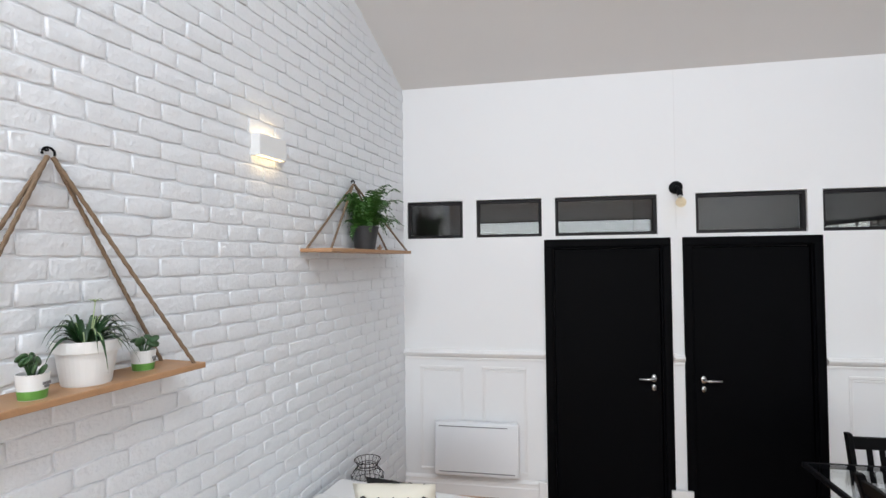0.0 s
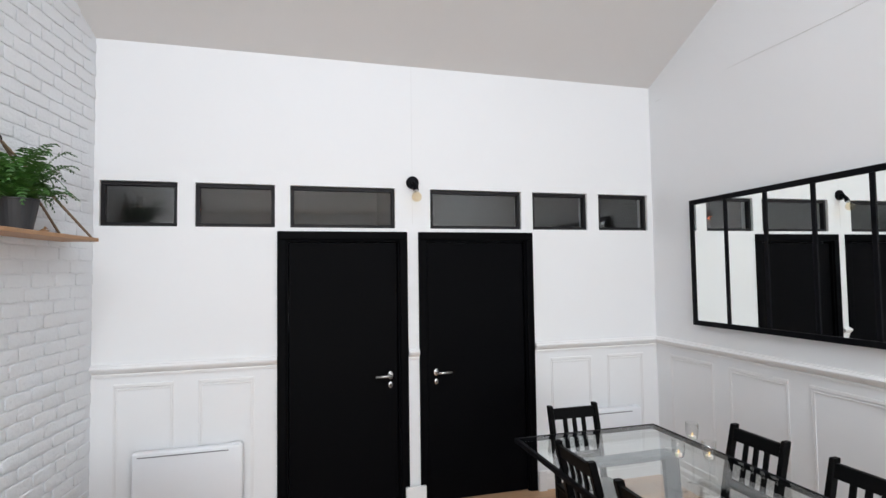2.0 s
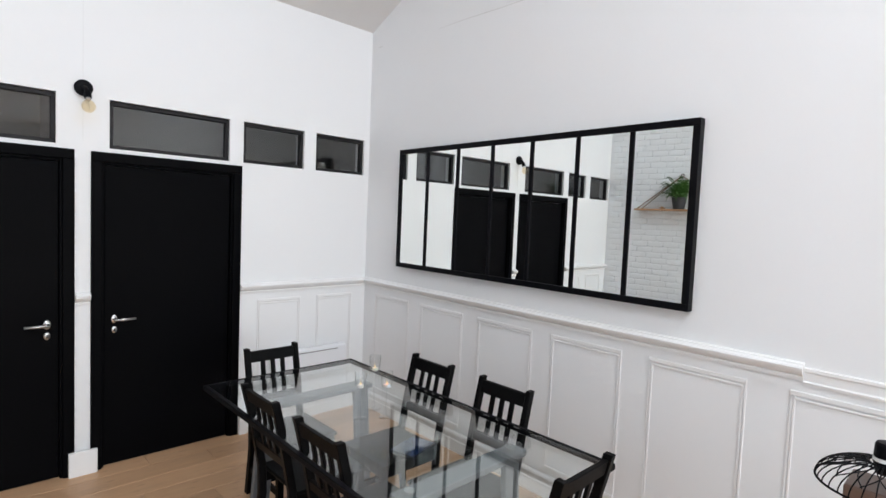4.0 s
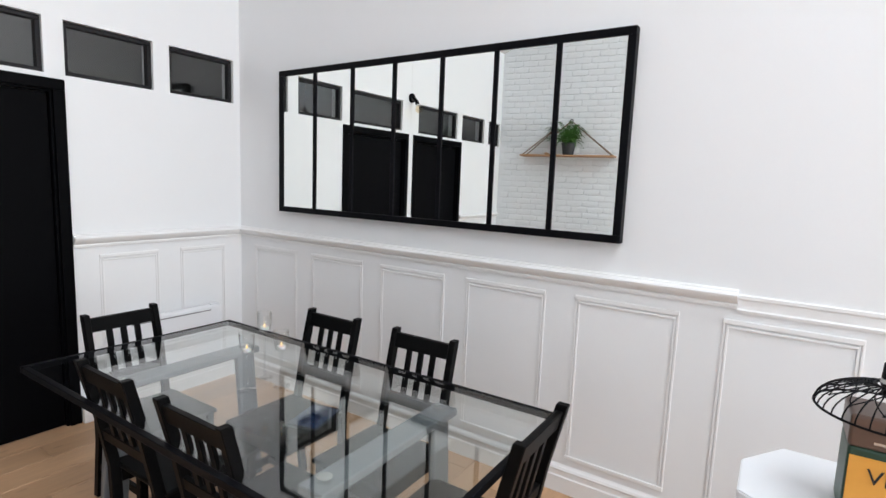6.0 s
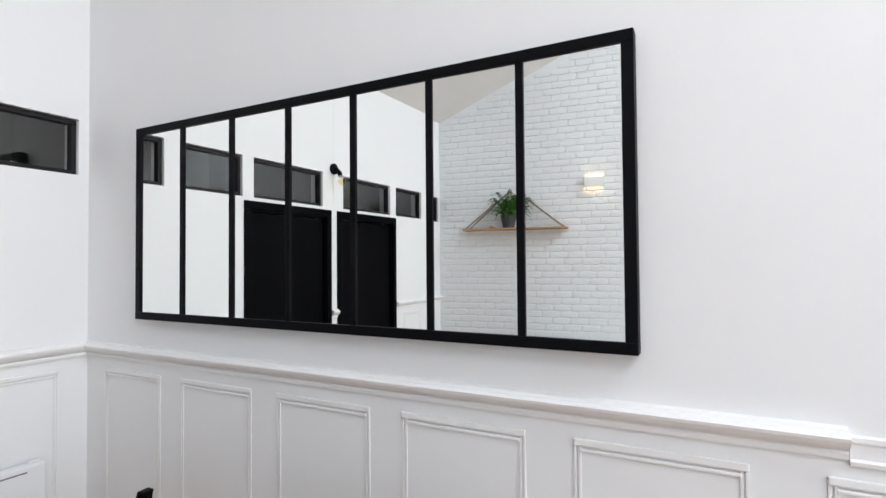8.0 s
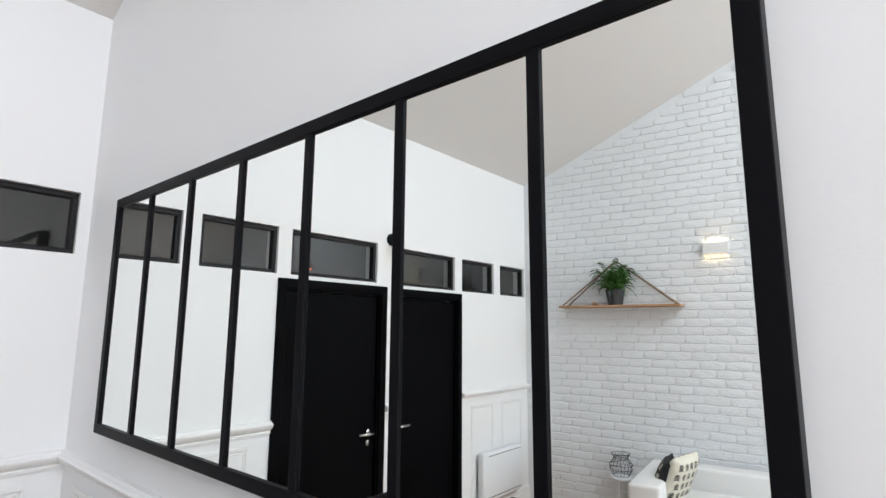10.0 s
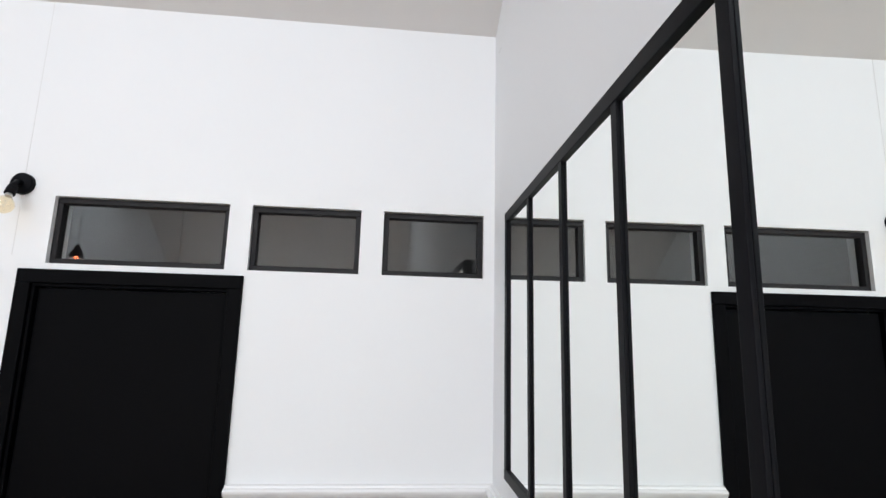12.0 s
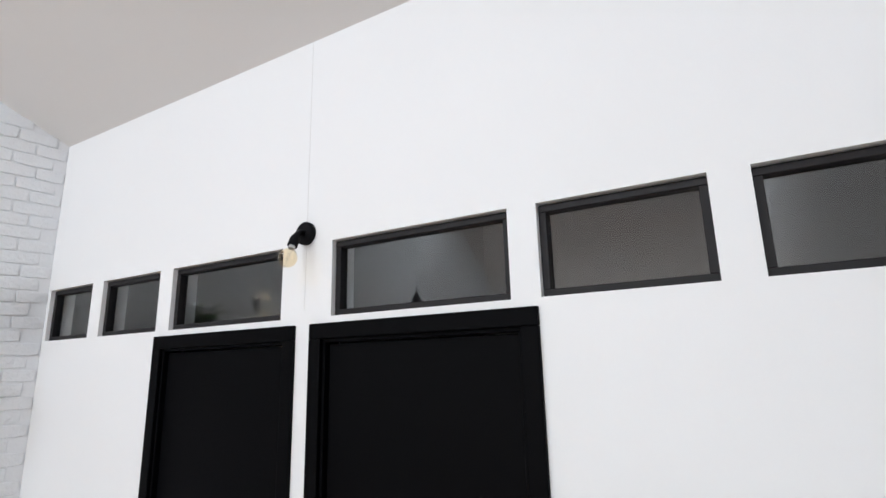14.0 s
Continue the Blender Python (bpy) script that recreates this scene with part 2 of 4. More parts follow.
inner = [f for f in bm.faces if all(len(e.link_faces) > 2 for e in f.edges)]
wall_north = structure("wall_north", bm, WHITE, "smooth white painted wall with six transom openings")

# joint in the plaster above the wall lamp
part("plaster_joint", box((0.840, NY - 0.0012, 2.16), (0.8418, NY + 0.002, EAVE - 0.002)), CRACK, wall_north, "thin plaster joint")

# east wall, slightly skewed, with gable
bm = bmesh.new()
pts = [(SY, 0), (NY + THICK, 0), (NY + THICK, roof_z(NY + THICK)), (RIDGE_Y, TOP), (SY, roof_z(SY))]
ins = [bm.verts.new((east_x(y), y, z)) for y, z in pts]
out = [bm.verts.new((east_x(y) + 0.2, y, z)) for y, z in pts]
bm.faces.new(ins), bm.faces.new(out[::-1])
for i in range(5):
    bm.faces.new((ins[i], ins[(i + 1) % 5], out[(i + 1) % 5], out[i]))
wall_east = structure("wall_east", bm, WHITE, "white painted gable wall above panelled wainscot")

# west wall core behind the bricks
bm = bmesh.new()
ins = [bm.verts.new((west_x(y) - 0.0005, y, z)) for y, z in pts]
out = [bm.verts.new((west_x(y) - 0.2, y, z)) for y, z in pts]
bm.faces.new(ins), bm.faces.new(out[::-1])
for i in range(5):
    bm.faces.new((ins[i], ins[(i + 1) % 5], out[(i + 1) % 5], out[i]))
wall_west = structure("wall_west", bm, MORTAR, "white painted brick gable wall")

# south wall with a glazed front
SO = (-2.45, 2.75, 0.1, 3.05)
bm = bmesh.new()
for lo, hi in (((-3.2, 0), (SO[0], 3.42)), ((SO[1], 0), (3.3, 3.42)), ((SO[0], SO[3]), (SO[1], 3.42)), ((SO[0], 0), (SO[1], SO[2]))):
    bm_box(bm, (lo[0], SY - 0.2, lo[1]), (hi[0], SY, hi[1]))
structure("wall_south", bm, WHITE, "white wall with a wide glazed front")
window_south = thing("window_1", "wide dark framed glazed front in the white wall", "window", kind="structure")
for i in range(5):
    x = SO[0] + (SO[1] - SO[0]) * i / 4
    part("mullion", box((x - 0.03, SY - 0.12, SO[2]), (x + 0.03, SY - 0.06, SO[3])), SASH, window_south)
for z in (SO[2], SO[3] - 0.06):
    part("rail", box((SO[0] + 0.03, SY - 0.118, z), (SO[1] - 0.03, SY - 0.062, z + 0.06)), SASH, window_south)
for i in range(4):
    x = SO[0] + (SO[1] - SO[0]) * i / 4
    pane = part("pane", box((x + 0.03, SY - 0.095, SO[2] + 0.06), (x + 1.27, SY - 0.085, SO[3] - 0.06)), GLASS, window_south)
    pane.visible_shadow = False

# ceiling: two slopes, the south one cut by two roof windows
bm = bmesh.new()


def slab(x0, x1, y0, y1):
    vs = [bm.verts.new((x, y, roof_z(y) + dz)) for dz in (0, 0.15) for x, y in ((x0, y0), (x1, y0), (x1, y1), (x0, y1))]
    for f in ((3, 2, 1, 0), (4, 5, 6, 7), (0, 1, 5, 4), (1, 2, 6, 5), (2, 3, 7, 6), (3, 0, 4, 7)):
        bm.faces.new([vs[i] for i in f])


slab(-3.2, 3.3, RIDGE_Y, NY + 0.02)
for x0, x1, y0, y1 in ((-3.2, 3.3, -1.4, RIDGE_Y), (-3.2, 3.3, SY - 0.2, -2.5), (-3.2, -1.5, -2.5, -1.4), (-0.3, 1.1, -2.5, -1.4), (2.3, 3.3, -2.5, -1.4)):
    slab(x0, x1, y0, y1)
structure("ceiling", bm, CEIL, "pale sloping ceiling under the ridge", "ceiling")

# unseen closed box added behind the north wall, dark grey for unlit rooms
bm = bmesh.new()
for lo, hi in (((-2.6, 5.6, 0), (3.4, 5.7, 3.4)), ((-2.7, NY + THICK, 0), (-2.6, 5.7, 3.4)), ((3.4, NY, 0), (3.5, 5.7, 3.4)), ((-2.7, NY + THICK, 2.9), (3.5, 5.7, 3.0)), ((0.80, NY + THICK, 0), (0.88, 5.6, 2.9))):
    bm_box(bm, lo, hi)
structure("wall_back_rooms", bm, DARKROOM, "added dark grey box behind the transoms, standing in for unlit rooms")
structure("floor_back_rooms", box((-2.7, NY + 0.02, -0.1), (3.5, 5.7, -0.004)), DARKROOM, "dark grey floor of the added box behind the transoms", "floor")


# transom windows
def transom(i, x0, x1):
    w = thing("window_%d" % (i + 2), "dark framed fixed transom window set back in the white wall", "window", (x0, NY, TZ0), group="transom windows", kind="structure")
    W, Hh, f = x1 - x0, TZ1 - TZ0, 0.026
    y0, y1 = 0.022, 0.07
    part("sill", box((0, y0, 0), (W, y1, f), 0.003), SASH, w)
    part("head", box((0, y0, Hh - f - 0.004), (W, y1, Hh - 0.004), 0.003), SASH, w)
    for xa in (0, W - f):
        part("jamb", box((xa, y0 + 0.001, f), (xa + f, y1 - 0.001, Hh - f - 0.004), 0.002), SASH, w)
    part("pane", box((f - 0.002, 0.044, f - 0.002), (W - f + 0.002, 0.050, Hh - f - 0.002)), GLASS, w, "dark reflecting glass pane")


for i, (a, b) in enumerate(TRANSOMS):
    transom(i, a, b)


# doors
def door(i, x0, x1, side):
    d = thing("door_%d" % (i + 1), "closed flush black door in a black frame", "door", (x0, NY, 0), group="black doors", kind="structure")
    W, f = x1 - x0, 0.062
    for xa in (0, W - f):
        bm = box((xa, -0.017, 0.0), (xa + f, 0.10, DZ - f), 0.004, 2)
        part("jamb", bm, BLACK, d)
    part("head", box((0, -0.017, DZ - f), (W, 0.10, DZ), 0.004, 2), BLACK, d)
    for xa, xb in ((f, f + 0.014), (W - f - 0.014, W - f)):
        part("stop", box((xa, 0.0, 0.0), (xb, 0.05, DZ - f - 0.014), 0.002), BLACK, d)
    part("stop", box((f, 0.0, DZ - f - 0.014), (W - f, 0.05, DZ - f), 0.002), BLACK, d)
    leaf = part("door_leaf", box((f + 0.018, 0.022, 0.006), (W - f - 0.018, 0.062, DZ - f - 0.02), 0.003), BLACK, d, "flush black door leaf")
    hx = W - f - 0.075 if side > 0 else f + 0.075
    h = part("door_handle", tube([(hx, 0.02, 1.0), (hx, -0.035, 1.0)], 0.009, 12), STEEL, d, "brushed steel lever handle", True)
    tube_pts = [(hx + side * 0.004, -0.035, 1.0), (hx - side * 0.05, -0.036, 1.0), (hx - side * 0.118, -0.03, 1.0)]
    part("lever", tube(tube_pts, [0.0095, 0.009, 0.0075], 12), STEEL, h, smooth=True)
    rose = lathe([(0.0, 0), (0.022, 0), (0.022, 0.005), (0.019, 0.008), (0, 0.008)], 20)
    rose.transform(Matrix.Translation((hx, 0.022, 1.0)) @ Matrix.Rotation(radians(90), 4, "X") @ Matrix.Diagonal((0.9, 1.35, 1, 1)))
    part("rose", rose, STEEL, h, smooth=True)
    esc = lathe([(0.0, 0), (0.019, 0), (0.019, 0.005), (0.016, 0.008), (0, 0.008)], 20)
    esc.transform(Matrix.Translation((hx, 0.022, 0.928)) @ Matrix.Rotation(radians(90), 4, "X") @ Matrix.Diagonal((0.9, 1.3, 1, 1)))
    part("escutcheon", esc, STEEL, d, "oval steel keyhole plate", True)
    part("keyhole", box((hx - 0.004, 0.0125, 0.915), (hx + 0.004, 0.0145, 0.938), 0.001), INK, d)
    for z in (0.25, 1.05, 1.85):
        hg = f + 0.006 if side > 0 else W - f - 0.006
        part("hinge", tube([(hg, 0.012, z - 0.04), (hg, 0.012, z + 0.04)], 0.006, 8), BLACK, d)


door(0, *DOORS[0], 1)
door(1, *DOORS[1], -1)

# ---- wainscot ----
# rail section: (out from the wall, height)
RAIL = [(0, 1.110), (0.010, 1.112), (0.012, 1.126), (0.008, 1.132), (0.016, 1.138), (0.030, 1.148), (0.040, 1.162), (0.043, 1.172), (0.036, 1.179), (0.022, 1.182), (0.018, 1.190), (0.0, 1.194)]
THIN = [(0, 1.095), (0.009, 1.097), (0.011, 1.108), (0.006, 1.114), (0.006, 1.15), (0.012, 1.158), (0.012, 1.170), (0.0, 1.174)]
BASE = [(0, 0.0), (0.018, 0.0), (0.018, 0.085), (0.013, 0.092), (0.013, 0.118), (0.017, 0.124), (0.012, 0.136), (0.006, 0.142), (0.0, 0.150)]


def run(section, a, b, normal):
    """A moulding of that section along the wall line from a to b, standing out along normal."""
    bm, rows = bmesh.new(), []
    n = Vector((*normal, 0)).normalized()
    for p in (a, b):
        rows.append([bm.verts.new(Vector((*p, 0)) + n * o + Vector((0, 0, z))) for o, z in section])
    for i in range(len(section) - 1):
        bm.faces.new((rows[0][i], rows[0][i + 1], rows[1][i + 1], rows[1][i]))
    bm.faces.new(rows[0]), bm.faces.new(rows[1][::-1])
    return bm


EN = (-1, 0.0175)
BO = 0.001
structure("trim_chair_rail", run(RAIL, (WX0, NY - BO), (DOORS[0][0] - 0.002, NY - BO), (0, -1)), TRIM, "white moulded chair rail", "chair rail")
structure("trim_chair_rail", run(RAIL, (DOORS[0][1] + 0.002, NY - BO), (DOORS[1][0] - 0.002, NY - BO), (0, -1)), TRIM, "short white piece of moulded chair rail between doors", "chair rail")
structure("trim_chair_rail", run(RAIL, (DOORS[1][1] + 0.002, NY - BO), (east_x(NY), NY - BO), (0, -1)), TRIM, "white moulded chair rail", "chair rail")
structure("trim_chair_rail", run(RAIL, (east_x(NY), NY), (east_x(0.44), 0.44), EN), TRIM, "white moulded chair rail", "chair rail")
structure("trim_chair_rail", run(THIN, (east_x(0.438), 0.438), (east_x(SY), SY), EN), TRIM, "flatter white moulded chair rail", "chair rail")
structure("baseboard", run(BASE, (WX0, NY - BO), (DOORS[0][0] - 0.072, NY - BO), (0, -1)), TRIM, "white moulded baseboard", "baseboard")
structure("baseboard", run(BASE, (DOORS[1][1] + 0.072, NY - BO), (east_x(NY), NY - BO), (0, -1)), TRIM, "white moulded baseboard", "baseboard")
structure("baseboard", run(BASE, (east_x(NY), NY), (east_x(SY), SY), EN), TRIM, "white moulded baseboard", "baseboard")
for xa, xb in ((DOORS[0][0] - 0.07, DOORS[0][0] - 0.002), (DOORS[0][1] - 0.035, DOORS[1][0] + 0.035), (DOORS[1][1] + 0.002, DOORS[1][1] + 0.07)):
    structure("trim_plinth", box((xa, NY - 0.045, 0), (xb, NY - 0.0185, 0.16), 0.004, 2), TRIM, "white plinth block at the door frame foot", "plinth block")


def panel(w, x0, x1, z0, z1, m, heavy=True):
    """A raised moulding frame; x runs along the wall, y out of it."""
    g = thing("panel_moulding", "white rectangular wall panel moulding", "panel moulding", group="wainscot panels", kind="structure")
    g.matrix_world = m
    f, d = 0.024, 0.0085
    for name, lo, hi in (("top_bar", (x0, z1 - f), (x1, z1)), ("bottom_bar", (x0, z0), (x1, z0 + f))):
        bm = bmesh.new()
        bm_box(bm, (lo[0], 0, lo[1]), (hi[0], d, hi[1]), 0.004, 2)
        if heavy and name == "top_bar":
            bm_box(bm, (lo[0] + 0.02, 0, lo[1] - 0.018), (hi[0] - 0.02, d * 0.8, lo[1] - 0.006), 0.003, 2)
        part(name, bm, TRIM, g)
    for xa in (x0, x1 - f):
        bm = bmesh.new()
        bm_box(bm, (xa, 0, z0 + f), (xa + f * 0.45, d * 0.5, z1 - f), 0.002, 2)
        bm_box(bm, (xa + f * 0.62, 0, z0 + f), (xa + f, d * 0.4, z1 - f), 0.0015, 2)
        part("side_bar", bm, TRIM, g)
    return g


NM = pose(0, NY - 0.001, 0, 0, 0, 180)
for a, b in ((-1.215, -0.845), (-0.69, -0.325), (2.0, 2.375), (2.53, 2.885)):
    panel(None, -b, -a, 0.19, 1.06, NM)
EM = pose(east_x(NY), NY, 0, 0, 0, 90 - EAST_SKEW) @ Matrix.Diagonal((1, 1, 1, 1))
for y0, y1 in ((3.235, 3.715), (2.59, 3.08), (1.94, 2.436), (1.305, 1.793), (0.66, 1.145), (0.0, 0.485), (-0.66, -0.17), (-1.31, -0.82)):
    panel(None, y0 - NY, y1 - NY, 0.185, 1.062, EM @ Matrix.Translation((0, 0.001, 0)))

# fine settling crack in the east gable
bm = tube([(east_x(y) - 0.0002, y, 3.24 + 0.006 * math.sin(5 * y)) for y in (3.0, 2.7, 2.4, 2.1, 1.8, 1.5, 1.2, 0.9)], [0.0012, 0.0025, 0.003, 0.0035, 0.0035, 0.003, 0.0035, 0.003], 5)
part("plaster_crack", bm, CRACK, wall_east, "thin crack in the paint")
part("paint_chip", box((east_x(3.8) - 0.001, 3.74, 3.262), (east_x(3.8) + 0.002, 3.80, 3.268)), CRACK, wall_east)


# ---- big mirror on the east wall ----
def wall_mirror():
    L, Z0, Z1 = 2.43, 1.344, 2.320
    g = thing("wall_mirror", "long black framed mirror in seven panes on the wall", "mirror")
    g.matrix_world = pose(east_x(3.368) - 0.004, 3.368, 0, 0, 0, 180 + 90 - EAST_SKEW) @ Matrix.Translation((0, 0, 0))
    f, d = 0.037, 0.052
    part("top_rail", box((0, -d, Z1 - f), (L, 0, Z1), 0.002, 2), FRAME, g)
    part("bottom_rail", box((0, -d, Z0), (L, 0, Z0 + f), 0.002, 2), FRAME, g)
    for x in (0, L - f):
        part("stile", box((x, -d + 0.0005, Z0 + f), (x + f, -0.0005, Z1 - f), 0.002, 2), FRAME, g)
    step = (L - f) / 7
    for i in range(7):
        x = f / 2 + step * i
        if i:
            bm = box((x - 0.0135, -d + 0.002, Z0 + f), (x + 0.0135, -0.0425, Z1 - f), 0.0015, 2)
            part("glazing_bar", bm, FRAME, g)
        bm = box((x + 0.0005 + (f / 2 if i == 0 else 0), -0.0425, Z0 + f), (x + step - 0.0005 - (f / 2 if i == 6 else 0), -0.036, Z1 - f))
        if i == 5:                      # this pane sits a hair askew in its frame
            mid = Matrix.Translation((x + step / 2, -0.042, 0))
            bm.transform(mid @ Matrix.Rotation(radians(0.5), 4, "Z") @ mid.inverted())
        part("mirror_pane", bm, MIRROR, g, "silvered mirror pane")
    return g


wall_mirror()


# ---- radiators ----
def radiator(x0, x1, z0, z1):
    g = thing("radiator", "slim white electric panel radiator mounted on the wall", "radiator", (x0, NY, z0), group="radiators")
    W, Hh = x1 - x0, z1 - z0
    part("body", box((0, -0.095, 0), (W, -0.025, Hh), 0.016, 4), RADIATOR, g, smooth=True)
    part("top_grille", box((0.035, -0.0975, Hh - 0.034), (W - 0.09, -0.094, Hh - 0.027), 0.001), SLOT, g, "thin dark air slot")
    part("bottom_grille", box((0.035, -0.0975, 0.028), (W - 0.035, -0.094, 0.036), 0.001), SLOT, g, "thin dark air slot")
    part("control_box", box((W - 0.075, -0.07, Hh - 0.002), (W - 0.012, -0.04, Hh + 0.008), 0.003), RADIATOR, g)
    for x in (0.12, W - 0.16):
        part("bracket", box((x, -0.026, 0.06), (x + 0.04, -0.001, Hh - 0.06)), RADIATOR, g)


radiator(-1.078, -0.392, 0.188, 0.618)
radiator(2.10, 2.79, 0.188, 0.618)


# ---- wall lamps ----
def wall_bulb_lamp():
    g = thing("wall_lamp", "black wall lamp with a bare clear globe bulb", "lamp", (0.842, NY, 2.487))
    base = lathe([(0, 0), (0.05, 0), (0.05, 0.018), (0.044, 0.024), (0, 0.026)], 32)
    base.transform(Matrix.Rotation(radians(90), 4, "X"))
    part("base", base, FRAME, g, smooth=False)
    part("arm", tube([(0, -0.02, 0.0), (0.0, -0.045, -0.004), (0.006, -0.068, -0.022), (0.01, -0.078, -0.04)], 0.014, 12), FRAME, g, smooth=True)
    sock = lathe([(0.0, 0), (0.018, 0), (0.021, -0.012), (0.021, -0.045), (0.0, -0.045)], 20)
    M = Matrix.Translation((0.01, -0.076, -0.03)) @ Matrix.Rotation(radians(-22), 4, "X")
    sock.transform(M)
    part("socket", sock, FRAME, g)
    cap = lathe([(0.0, -0.044), (0.014, -0.044), (0.014, -0.058), (0.0, -0.058)], 16)
    cap.transform(M)
    part("bulb_cap", cap, STEEL, g)
    bulb = lathe([(0.013, -0.056), (0.016, -0.064), (0.03, -0.078), (0.038, -0.096), (0.039, -0.104), (0.034, -0.122), (0.02, -0.137), (0, -0.142)], 24)
    bulb.transform(M)
    part("bulb", bulb, AMBER, g, "clear amber globe bulb", True)
    fil = tube([(0.006 * math.cos(i), 0.006 * math.sin(i), -0.07 - 0.0035 * i) for i in range(14)], 0.0012, 5)
    fil.transform(M)
    part("filament", fil, STEEL, g)


wall_bulb_lamp()


def wall_frame(y, z):
    """A pose on the brick face: x along the wall to the north, y into the room... z up."""
    return pose(west_x(y), y, z, 0, 0, 90 - WEST_SKEW)


def sconce():
    g = thing("wall_sconce", "white rectangular wall light glowing warm on the brick", "lamp")
    g.matrix_world = wall_frame(SCONCE_Y, 2.535)
    W, Hh, d = 0.215, 0.11, 0.062
    part("front_plate", box((-W / 2, -d, -Hh / 2), (W / 2, -d + 0.004, Hh / 2), 0.0015), POT_WHITE, g, "white front plate")
    for x in (-W / 2, W / 2 - 0.004):
        part("side_plate", box((x, -d + 0.004, -Hh / 2), (x + 0.004, 0.004, Hh / 2)), POT_WHITE, g)
    part("back_plate", box((-W / 2 + 0.004, -0.012, -Hh / 2 + 0.004), (W / 2 - 0.004, 0.004, Hh / 2 - 0.004)), POT_WHITE, g)
    for s in (-1, 1):
        part("led_strip", box((-W / 2 + 0.01, -d + 0.012, s * 0.022 - 0.004), (W / 2 - 0.01, -0.018, s * 0.022 + 0.004)), LED, g, "glowing warm diffuser")


sconce()


# ---- hanging shelves ----
def rope_shelf(name, y0, y1, z, hook_z, label, depth=0.21, aside=0.0):
    yc = (y0 + y1) / 2
    L = (y1 - y0) * math.hypot(1, 0.14)
    g = thing(name, label, "shelf")
    g.matrix_world = wall_frame(yc, z)
    bm = box((-L / 2, -depth - 0.012, -0.022), (L / 2, -0.012, 0), 0.004, 2)
    part("board", bm, PINE, g, "worn pine board")
    top = Vector((aside, -0.03, hook_z - z))
    for sx in (-1, 1):
        for sy in (-depth + 0.012, -0.035):
            foot = Vector((sx * (L / 2 - 0.035), sy, 0.0))
            pts = line(foot + Vector((0, 0, -0.024)), foot, 2) + line(foot, top + Vector((sx * 0.008, 0, 0)), 120)[1:]
            part("rope", tube(pts, 0.0066, 12, twist=1.1), ROPE, g, "twisted jute rope", True)
    ring = [(top.x + 0.02 * math.cos(a), -0.022, top.z + 0.012 + 0.018 * math.sin(a)) for a in [math.radians(200 - 20 * i) for i in range(12)]]
    part("hook", tube([(top.x, 0.02, top.z + 0.022), (top.x, -0.02, top.z + 0.022)], 0.004, 8), FRAME, g, "black screw hook")
    part("ring", tube(ring, 0.004, 8), FRAME, g)
    return g


shelf_a = rope_shelf("hanging_shelf", SA[0], SA[1], SA[2], SA[3], "pine shelf hung on jute ropes carrying three potted plants")
shelf_b = rope_shelf("hanging_shelf", SB[0], SB[1], SB[2], SB[3], "pine shelf hung on jute ropes carrying a fern", aside=0.03)


def on_shelf(y, z, out):
    return wall_frame(y, z) @ Matrix.Translation((0, -out, 0))


def blade(bm, base, heading, length, rise, droop, width, n=9):
    """An arching strap leaf with a folded middle."""
    d, side, rows = Vector((math.cos(heading), math.sin(heading), 0)), Vector((-math.sin(heading), math.cos(heading), 0)), []
    for i in range(n):
        u = i / (n - 1)
        p = Vector(base) + d * length * (u - 0.12 * u * u) + Vector((0, 0, rise * math.sin(min(u * 1.9, math.pi) ) - droop * u * u))
        w = width * (0.55 + 0.6 * math.sin(math.pi * min(1, u + 0.15))) * (1 - u ** 3)
        rows.append([bm.verts.new(p + side * w), bm.verts.new(p - Vector((0, 0, w * 0.35))), bm.verts.new(p - side * w)])
    for a, b in zip(rows, rows[1:]):
        bm.faces.new((a[0], a[1], b[1], b[0])), bm.faces.new((a[1], a[2], b[2], b[1]))


def spider_plant():
    g = thing("spider_plant", "green and cream striped spider plant in a white plastic pot", "potted plant")
    g.matrix_world = on_shelf(SPIDER_Y, SA[2], 0.115)
    part("pot", lathe([(0.0, 0.0), (0.068, 0.0), (0.070, 0.004), (0.086, 0.104), (0.095, 0.106), (0.099, 0.142), (0.092, 0.142), (0.088, 0.12), (0.0, 0.12)], 36), POT_WHITE, g, "white tapered pot with a rim")
    part("soil", lathe([(0.0, 0.127), (0.079, 0.123), (0.079, 0.121), (0, 0.12)], 20), SOIL, g)
    rnd = random.Random(4)
    for k in range(64):
        a = rnd.uniform(0, math.tau)
        ln = rnd.uniform(0.09, 0.19) * (0.5 if math.sin(a) > 0.3 else 1)
        dr = rnd.uniform(0.05, 0.155) * (ln / 0.16)
        rise = rnd.uniform(0.05, 0.12)
        bm = bmesh.new()
        blade(bm, (0.02 * math.cos(a), 0.02 * math.sin(a), 0.125), a, ln, rise, dr, rnd.uniform(0.005, 0.0085))
        part("leaf", bm, SPIDER, g, smooth=True)
        if k % 3 == 0:
            bm = bmesh.new()
            blade(bm, (0.02 * math.cos(a), 0.02 * math.sin(a), 0.1275), a, ln * 0.97, rise, dr, 0.002)
            part("leaf_stripe", bm, STRIPE, g, smooth=True)
    part("runner", tube([(0.01, 0, 0.13), (0.02, 0, 0.2), (0.028, 0.0, 0.262)], 0.0018, 5), STRIPE, g)
    bm = bmesh.new()
    for k in range(7):
        blade(bm, (0.028, 0, 0.258), k * 0.9, 0.035, 0.02, 0.02, 0.002, 5)
    part("offshoot", bm, STRIPE, g, "pale young offshoot")


spider_plant()


